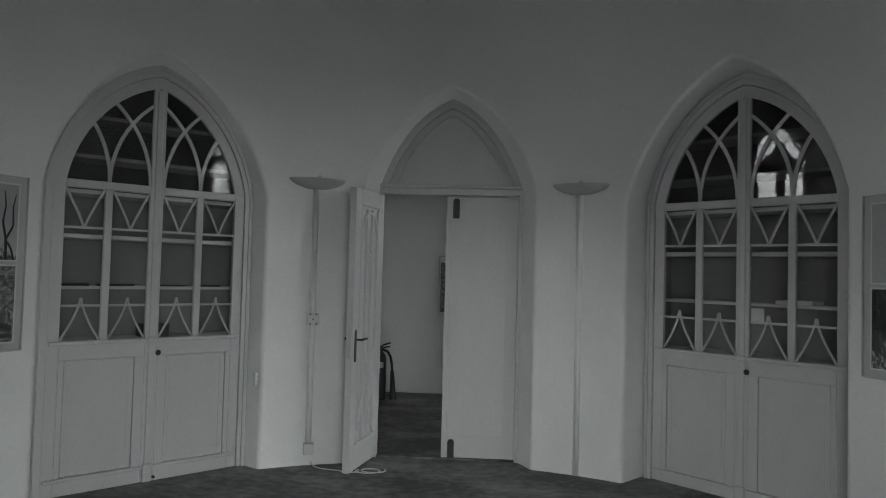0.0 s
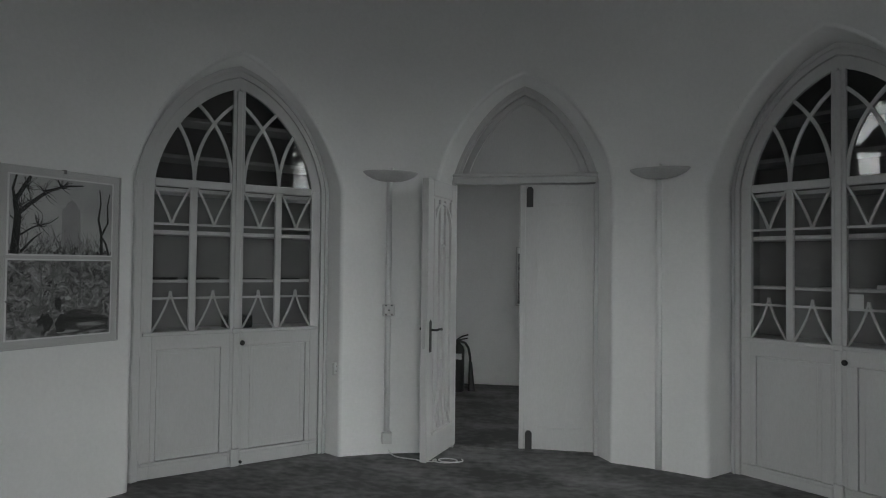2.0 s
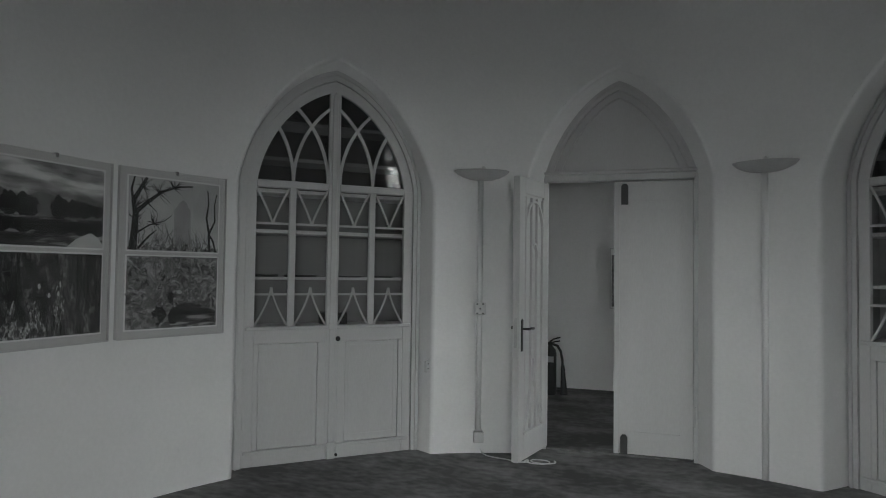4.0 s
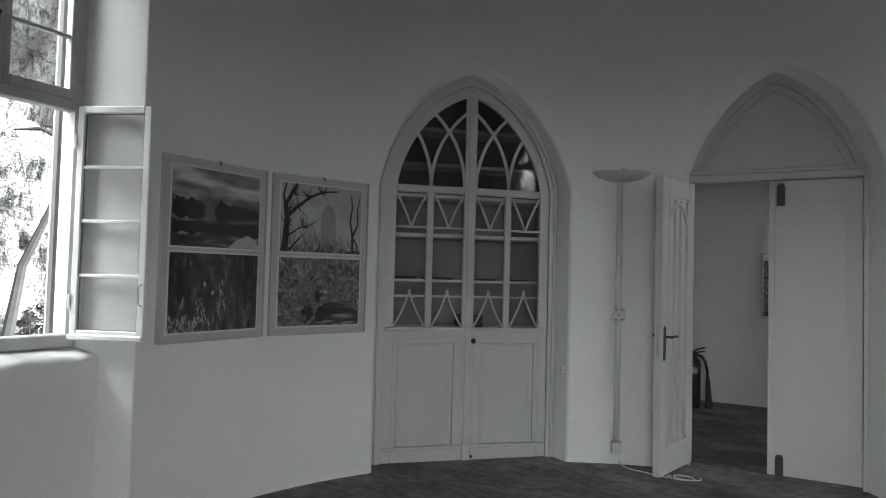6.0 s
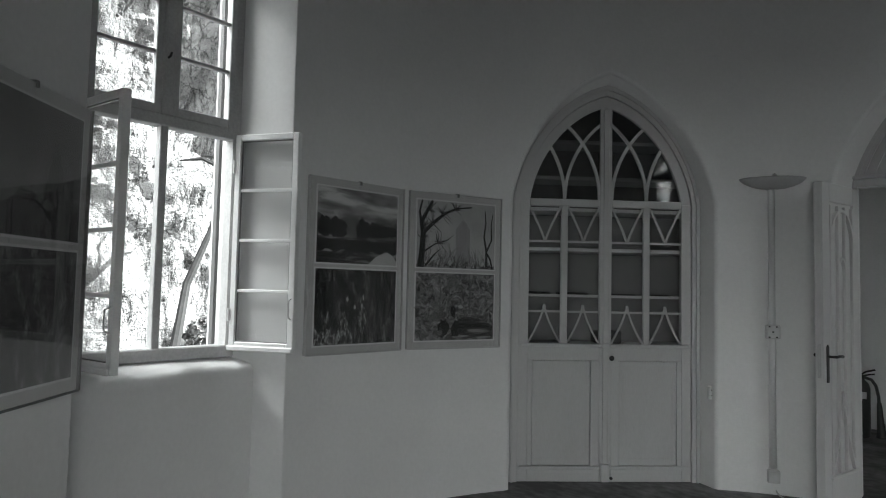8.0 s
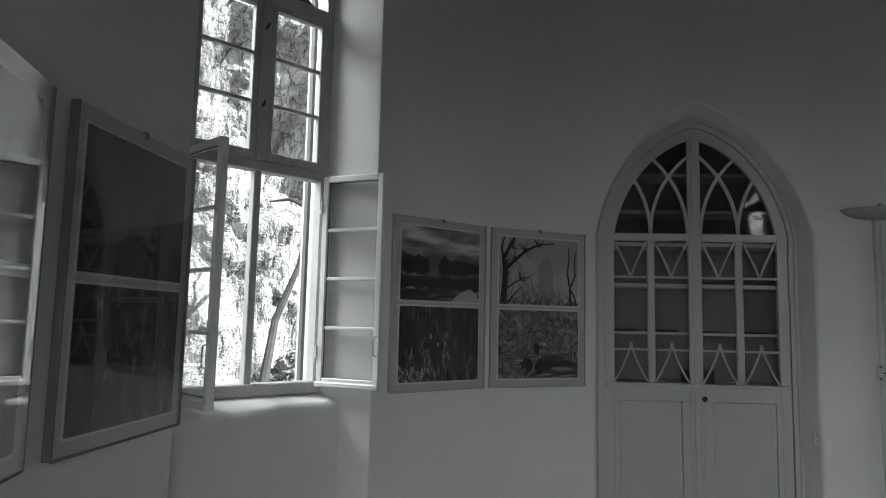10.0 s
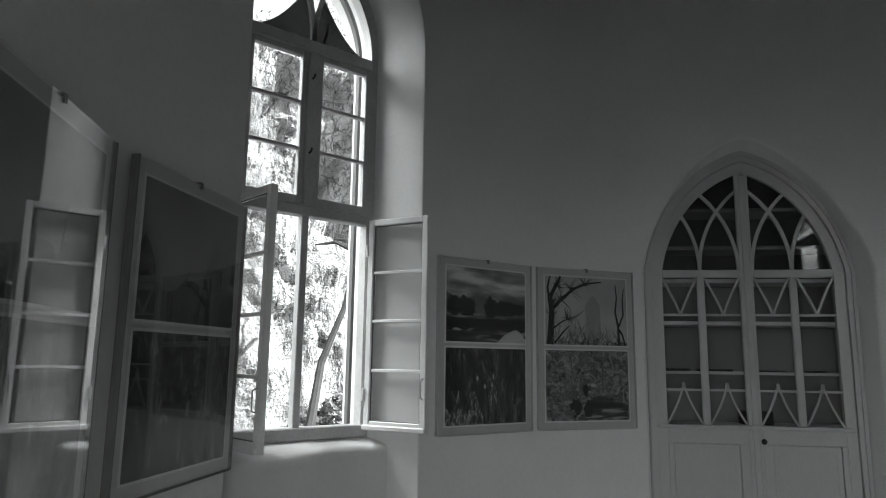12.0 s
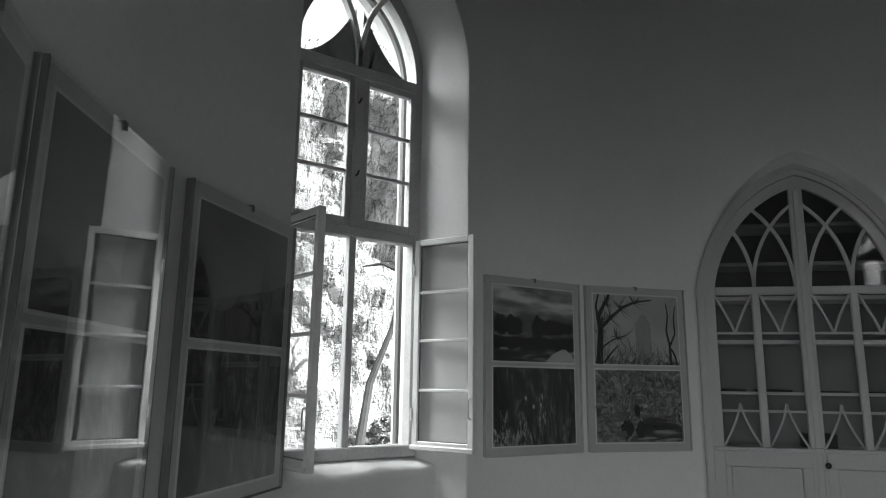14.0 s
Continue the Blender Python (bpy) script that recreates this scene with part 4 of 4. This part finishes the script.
def wall_lamp(th, label):
    a = thing("wall_lamp", label, "lamp", facing(th), group="bowl lamps on the wall")
    bm = bmesh.new()
    prof = [(0.03, -0.012), (0.09, -0.006), (0.15, 0.012), (0.20, 0.036), (0.228, 0.062), (0.230, 0.070), (0.21, 0.068), (0.12, 0.034), (0.03, 0.012)]
    lathe(bm, prof, 28, (0, R - 0.012, 2.252), math.pi, 2 * math.pi)
    for v in bm.verts:
        v.co.y = R - 0.006 + (v.co.y - R + 0.012) * 0.62
    part("bowl", bm, LAMP, a, "half-round plaster bowl", smooth=True)
    part("back_plate", boxed(-0.06, 0.06, R - 0.02, R + 0.01, 2.25, 2.33, bevel=0.005), LAMP, a)
    bm = bmesh.new()
    lathe(bm, [(0.012, 0.0), (0.018, 0.02), (0.016, 0.045), (0.001, 0.06)], 12, (0.01, R - 0.05, 2.30))
    part("bulb", bm, PLASTIC, a, smooth=True)
    return a


wall_lamp(111.6, "pale half-bowl plaster wall lamp above trunking")
wall_lamp(68.9, "pale half-bowl plaster wall lamp above trunking")


def trunking(th, z0, z1):
    bm = bmesh.new()
    tube(bm, [(0, R - 0.004, z0), (0, R - 0.004, (z0 + z1) / 2), (0, R - 0.004, z1)], 0.024, 14)
    a = single("cable_trunking", bm, PAINT_WALL,
               "painted vertical cable trunking on the wall", "trunking", facing(th), group="cable trunking below the lamps", smooth=True)
    return a


trunking(111.75, 0.19, 2.245)
trunking(69.0, 0.004, 2.245)
sw = thing("light_switch", "white double light switch on the trunking", "switch", facing(111.75) @ pose(0, R - 0.012, 1.183) @ Matrix.Scale(1.2, 4))
part("plate", boxed(-0.042, 0.042, -0.034, -0.0145, -0.042, 0.042, bevel=0.006), PLASTIC, sw)
for u in (-0.018, 0.018):
    part("rocker", boxed(u - 0.014, u + 0.014, -0.040, -0.0345, -0.025, 0.025, bevel=0.003), PLASTIC, sw)
for u, z in ((-0.02, 0.032), (0.02, 0.032), (-0.02, -0.032), (0.02, -0.032), (0, 0)):
    part("mark", boxed(u - 0.005, u + 0.005, -0.0415, -0.0345 if u else -0.036, z - 0.004, z + 0.004), BLACK, sw)
jb = thing("junction_box", "white square junction box at the trunking's foot", "box", facing(111.75) @ pose(0, R - 0.008, 0.137))
part("box", boxed(-0.042, 0.042, -0.045, 0.003, -0.045, 0.045, bevel=0.005), PLASTIC, jb)
part("lid", boxed(-0.039, 0.039, -0.050, -0.0455, -0.042, 0.042, bevel=0.002), PLASTIC, jb)
so = thing("socket", "white power socket in the door reveal", "socket", facing(120.0) @ pose(0.01, 3.02, 0.705) @ pose(0, 0, 0, 0, 0, 20))
part("plate", boxed(-0.03, 0.03, -0.03, 0.0, -0.05, 0.05, bevel=0.005), PLASTIC, so)
for z in (-0.02, 0.02):
    for u in (-0.008, 0.008):
        part("outlet", boxed(u - 0.004, u + 0.004, -0.0315, -0.0295, z - 0.004, z + 0.004), BLACK, so)

bm = bmesh.new()
Mj = facing(111.75)
p0 = Mj @ Vector((0.02, R - 0.03, 0.092))
pts = [p0, p0 + Vector((0.0, -0.01, -0.05)), p0 + Vector((0.03, -0.04, -0.075)), p0 + Vector((0.10, -0.08, -0.084)), p0 + Vector((0.24, -0.11, -0.085))]
e = Vector((-0.66, 2.60, 0.007))
pts += [pts[-1].lerp(e, 0.5) + Vector((0, -0.03, 0)), e]
for k in range(22):
    t = k * 0.55
    pts.append(Vector((-0.60 + 0.085 * math.cos(t + 2.4) + 0.004 * k, 2.62 + 0.055 * math.sin(t + 2.4), 0.007 + 0.0006 * k)))
fine = []
for a, b_, c_, d_ in zip(pts, pts[1:], pts[2:], pts[3:]):
    for k in range(4):
        t = k / 4
        fine.append(0.5 * ((2 * b_) + (c_ - a) * t + (2 * a - 5 * b_ + 4 * c_ - d_) * t * t + (3 * b_ - a - 3 * c_ + d_) * t ** 3))
for v in fine:
    v.z = max(v.z, 0.006)
tube(bm, fine, 0.005, 6)
single("cable", bm, CABLE, "thin white cable coiled on the floor", "cable", smooth=True)


# ---------------------------------------------------------------- tall windows
def casement(w, h):
    """An inward opening sash with four panes, hinged at the origin, along +x."""
    bm = bmesh.new()
    s = 0.036
    for a in ((0, s, 0, h), (w - s, w, 0, h), (s, w - s, 0, 0.05), (s, w - s, h - s, h)):
        box(bm, a[0], a[1], -0.02, 0.02, a[2], a[3], 0.004)
    box(bm, -0.004, w + 0.004, -0.034, -0.02, 0.0, 0.03, 0.006)
    return bm


def tall_window(name, th, u0, D, size, label, open_angles):
    M = facing(th) @ pose(u0, D, (1 - size) * 1.46) @ Matrix.Scale(size, 4)
    w = thing(name, label, "window", M, kind="structure")
    zs, zt0, zt1, zp0, zp1, ap = 1.055, 2.255, 2.345, 3.215, 3.29, 3.98
    part("frame", strip(bmesh.new(), arch(0.395, 3.29, ap - 0.07, 1.06), arch(0.442, 3.33, ap + 0.04, 1.06), -0.005, 0.065), DIMMED_PAINT, w)
    # weathered outer frame; its dark colour also carries the backlit shade
    part("outer_frame", strip(bmesh.new(), arch(0.405, 3.30, ap - 0.05, 1.07), arch(0.425, 3.32, ap - 0.02, 1.07), 0.15, 0.185), SHADED_WOOD, w, "weathered outer window frame, darkened as if backlit")
    part("sill_rail", boxed(-0.44, 0.44, -0.02, 0.075, 1.05, 1.115, bevel=0.006), DIMMED_PAINT, w)
    part("transom", boxed(-0.40, 0.40, -0.012, 0.06, zt0, zt1 - 0.03, bevel=0.006), DIMMED_PAINT, w)
    part("transom", boxed(-0.40, 0.40, -0.014, 0.06, zp0, zp1, bevel=0.008), DIMMED_PAINT, w)
    part("mullion", boxed(-0.021, 0.021, 0.0, 0.055, 1.10, zt0 + 0.01, bevel=0.005), DIMMED_PAINT, w)
    part("mullion", boxed(-0.03, 0.03, -0.018, 0.05, zt1 - 0.03, zp0, bevel=0.006), DIMMED_PAINT, w)
    for s in (-1, 1):
        lo, hi = sorted((s * 0.031, s * 0.395))
        bm = bmesh.new()
        f = 0.036
        for a in ((lo, lo + f, zt1 - 0.03, zp0), (hi - f, hi, zt1 - 0.03, zp0), (lo + f, hi - f, zt1 - 0.03, zt1 + 0.02), (lo + f, hi - f, zp0 - f, zp0)):
            box(bm, a[0], a[1], -0.008, 0.032, a[2], a[3], 0.004)
        sash = part("sash", bm, DIMMED_PAINT, w, "fixed upper sash with three panes")
        h3 = (zp0 - f - zt1 - 0.02) / 3
        for k in range(3):
            za = zt1 + 0.02 + k * h3
            g = part("pane", boxed(lo + f - 0.002, hi - f + 0.002, 0.018, 0.021, za - 0.001, za + h3 + 0.001), GLASS, sash)
            g.visible_shadow = False
            if k:
                part("glazing_bar", boxed(lo + f, hi - f, 0.0, 0.03, za - 0.009, za + 0.009, bevel=0.003), DIMMED_PAINT, sash)
        # lower casement
        cw = 0.395
        ch, drop = (1.195, 0.008) if s > 0 or open_angles[0] is None else (1.235, 0.042)
        ang = open_angles[0 if s < 0 else 1]
        cs = part("casement", casement(cw, ch), WINDOW_PAINT, w, "casement standing open into the room" if ang is not None else "closed casement")
        if ang is None:
            cs.matrix_local = pose(s * 0.415, 0.01, 1.095, 0, 0, 0 if s < 0 else 180)
        else:
            cs.matrix_local = pose(s * 0.415, -0.022, 1.095 - drop, 0, 0, ang)
        q = (ch - 0.05 - 0.036) / 4
        ip = [(0.0362, 0.0502), (cw - 0.0362, 0.0502), (cw - 0.0362, ch - 0.0362), (0.0362, ch - 0.0362)]
        ii = [(0.042, 0.055), (cw - 0.042, 0.055), (cw - 0.042, ch - 0.042), (0.042, ch - 0.042)]
        # dark strip stands in for the shaded gap at the glass edge
        part("gap_line", strip(bmesh.new(), ii, ip, -0.009, -0.0035, closed=True), SHADED_WOOD, cs, "dark strip drawn for the gap along the glass")
        for k in range(4):
            za = 0.05 + k * q
            g = part("pane", boxed(0.034, cw - 0.034, -0.003, 0.0, za - 0.001, za + q + 0.001), GLASS, cs)
            g.visible_shadow = False
            if k:
                part("glazing_bar", boxed(0.036, cw - 0.036, -0.012, 0.012, za - 0.009, za + 0.009, bevel=0.003), WINDOW_PAINT, cs)
        bm = bmesh.new()
        tube(bm, [(cw - 0.015, -0.02, 0.18), (cw - 0.015, -0.045, 0.19), (cw - 0.013, -0.048, 0.235), (cw - 0.015, -0.045, 0.28), (cw - 0.015, -0.02, 0.29)], 0.004, 8)
        part("handle", bm, DIMMED_PAINT, cs, "painted bow handle", smooth=True)
        for z in (0.16, 0.98):
            bm = bmesh.new()
            tube(bm, [(-0.002, -0.024, z), (-0.002, -0.024, z + 0.07)], 0.007, 8)
            part("hinge", bm, WINDOW_PAINT, cs)
        # head tracery: crossing arcs
        part("tracery_bar", ribbon(bmesh.new(), [(s * (0.40 * (1 - math.cos(t)) ) * 1.0, 3.29 + 0.62 * math.sin(t)) for t in np.linspace(0.0, 1.08, 14)], 0.03, 0.0, 0.05 + 0.001 * s), WINDOW_PAINT, w)
    hd = arch(0.40, 3.29, ap - 0.06, 3.285)
    g = part("head_pane", slab(bmesh.new(), hd, 0.022, 0.025), GLASS, w)
    g.visible_shadow = False
    # dark sheets put the shaded area seen through the head into the glass
    for s in (-1, 1):
        pts = [(s * 0.015, 3.292), (s * 0.385, 3.292)] + [(s * (0.385 - 0.36 * t), 3.292 + 0.34 * t ** 2.0 + 0.04 * t) for t in np.linspace(0.1, 1, 8)]
        part("shade_pane", slab(bmesh.new(), pts, 0.026, 0.028), DARK_GLASS, w, "dark sheet standing in for a shaded area outside")
    for z in (2.62, 3.06):
        bm = bmesh.new()
        tube(bm, [(-0.012, -0.020, z - 0.012), (-0.004, -0.030, z), (0.002, -0.030, z + 0.02)], 0.006, 8)
        part("catch", bm, BLACK, w, "small iron window catch")
    return w


tall_window("window_1", 180.0, -0.855, 3.27, 1.0577, "tall pointed window, white-painted, lower casements open", (-86.0, -67.0))
tall_window("window_2", 0.0, -0.42, 3.08, 1.0, "tall pointed window, white-painted, closed", (None, None))


# ---------------------------------------------------------------- outside
bm = bmesh.new()
bmesh.ops.create_grid(bm, x_segments=40, y_segments=40, size=1500)
for v in bm.verts:
    v.co.z = -0.62
ground = single("ground", bm, GROUND, "open ground outside the building", "ground", kind="structure")

CX, NY, NZ = -8.2, 230, 230


def rock_y(i):
    """Fine steps where the window looks, wide ones beyond."""
    s = 2 * i / NY - 1
    return 2.3 + 2.2 * s + (7.0 if s > 0 else 0.5) * s ** 7


vs, fs = [], []
for j in range(NZ + 1):
    for i in range(NY + 1):
        y = rock_y(i)
        z = -0.8 + 9.2 * j / NZ
        p = Vector((0.0, y, z))
        q = Vector((0.0, y, z * 0.55))
        dx = 0.7 * noise.fractal(p * 0.35, 0.8, 2.0, 4) + 0.26 * abs(noise.noise(q * 1.3)) + 0.16 * abs(noise.noise(q * 2.9 + Vector((4, 2, 1))))
        w = Vector((0.0, y + 0.3 * noise.noise(p * 1.1), z * 0.3 + 0.4 * noise.noise(p * 0.9)))
        dx += 0.05 * abs(noise.noise(w * 5.0 + p * 1.5)) + 0.028 * abs(noise.noise(w * 9.0 + p * 5.0)) + 0.02 * noise.noise(p * 14)
        shelf = 0.5 * math.floor(1.1 * z + 1.5 * noise.noise(p * 0.6)) / 1.1
        lean = -0.14 * z - 0.12 * shelf + 0.78 * min(max(0, z - 3.4), 2.2) - 2.0 * max(0, z - 5.6)
        vs.append((CX + lean + dx, y, min(z, 5.6) + 0.15 * max(0, z - 5.6) + 0.12 * noise.noise(p * 1.7 + Vector((7, 7, 7)))))
for j in range(NZ):
    for i in range(NY):
        a = j * (NY + 1) + i
        fs.append((a, a + 1, a + NY + 2, a + NY + 1))
me = bpy.data.meshes.new("rock_face")
me.from_pydata(vs, [], fs)
me.materials.append(ROCK)
rock = tagged(new("rock_face", me), "sunlit rough rock face with cracks and ledges", "rock", kind="structure")


def leafy(name, centre, size, count, seed, leaf):
    rnd = random.Random(seed)
    verts, faces = [], []
    for k in range(count):
        d = Vector((rnd.gauss(0, 1), rnd.gauss(0, 1), rnd.gauss(0, 1))).normalized() * rnd.random() ** 0.4
        c = Vector(centre) + Vector((d.x * size[0], d.y * size[1], d.z * size[2]))
        u = Vector((rnd.gauss(0, 1), rnd.gauss(0, 1), rnd.gauss(0, 1))).normalized()
        v = u.cross(Vector((rnd.gauss(0, 1), rnd.gauss(0, 1), rnd.gauss(0, 1)))).normalized()
        s = leaf * rnd.uniform(0.5, 1.1)
        i = len(verts)
        verts += [c - u * s, c + v * s * 0.45, c + u * s, c - v * s * 0.45]
        faces.append((i, i + 1, i + 2, i + 3))
    me = bpy.data.meshes.new(name)
    me.from_pydata([tuple(v) for v in verts], [], faces)
    me.materials.append(LEAF)
    return me


def tree(base, height, seed, label, lean=(0, 0), crown=(1.2, 1.2, 1.3), leaves=2500, girth=0.10, limbs=9, leaf=0.09):
    rnd = random.Random(seed)
    t = thing("tree", label, "tree", pose(*base), group="trees on the rocks")
    bm = bmesh.new()
    tops = []
    spine = [Vector((lean[0] * k / 5 + rnd.uniform(-0.06, 0.06), lean[1] * k / 5 + rnd.uniform(-0.06, 0.06), height * k / 5)) for k in range(6)]
    tube(bm, spine, [girth * (1 - 0.15 * k) for k in range(6)], 8)
    for k in range(limbs):
        s = spine[rnd.randint(2, 5) if limbs > 4 else 5]
        a = rnd.uniform(0, 6.28)
        e = s + Vector((math.cos(a), math.sin(a), rnd.uniform(0.2, 0.8))) * rnd.uniform(0.5, 1.1)
        m_ = s.lerp(e, 0.5) + Vector((0, 0, 0.08))
        tube(bm, [s, m_, e], [0.035, 0.025, 0.010], 6)
        tops.append(e)
    part("trunk", bm, BARK, t)
    for k, e in enumerate(tops if leaves else []):
        me = leafy("crown", e, tuple(c * 0.45 for c in crown), leaves // len(tops), seed * 20 + k, leaf)
        o = new("crown", me)
        o.parent = t
    return t


tree((-10.6, 3.2, 5.7), 1.1, 1, "small tree on the top of the rock face", (0.2, -0.2), (0.9, 0.9, 0.9), 1200, 0.05, 7, 0.04)
tree((-11.2, 4.3, 5.7), 1.4, 2, "small tree on the top of the rock face", (-0.2, 0.3), (1.0, 1.0, 1.0), 1800, 0.06, 8, 0.045)
tree((-11.0, 5.3, 5.7), 1.8, 3, "tree on the top of the rock face", (0.1, 0.2), (1.1, 1.1, 1.2), 2500, 0.08, 9, 0.05)
# bare trunk added in place of a dark diagonal crack in the rock
tree((-6.9, 0.75, -0.6), 3.4, 5, "slender leaning trunk standing in for a dark crack in the rock", (0.0, 1.05), (0.5, 0.5, 0.6), 0, 0.085, 3)
for k, (x, y, z, s) in enumerate(((-6.9, 1.75, 0.75, 0.42), (-6.9, 2.3, 0.3, 0.5), (-7.0, 0.75, 0.1, 0.5), (-6.6, 3.4, 0.5, 0.7))):
    me = leafy("bush", (0, 0, 0), (s, s, s * 0.8), 1500, 60 + k, 0.06)
    o = new("bush", me)
    o.location = (x, y, z)
    tagged(o, "low leafy bush growing on the rocks", "bush", kind="stuff")
bm = bmesh.new()
hill = []
for k in range(41):
    a = radians(178 + 62 * k / 40)
    h = 4.5 + 3.0 * math.sin(k * 0.35 + 1) + 1.2 * noise.noise(Vector((k * 0.7, 0, 0)))
    hill.append([bm.verts.new((d_ * math.cos(a), d_ * math.sin(a), z_)) for d_, z_ in ((60, -0.7), (66, h * 0.7), (74, h), (90, -0.7))])
for p, q in zip(hill, hill[1:]):
    for k in range(3):
        bm.faces.new((p[k], p[k + 1], q[k + 1], q[k]))
single("far_hill", bm, LEAF, "low wooded hill in the distance", "hill", kind="structure", smooth=True)
tree((6.4, 2.4, -0.6), 4.6, 8, "leafy tree outside the second window", (0.3, 0.3), (2.0, 2.0, 2.4), 6000)
tree((7.6, -1.7, -0.6), 4.4, 11, "leafy tree outside the second window", (0.1, 0.2), (2.2, 2.2, 2.2), 8000)
tree((6.8, -0.4, -0.6), 4.8, 9, "leafy tree outside the second window", (-0.2, 0.1), (2.0, 2.0, 2.4), 6000)
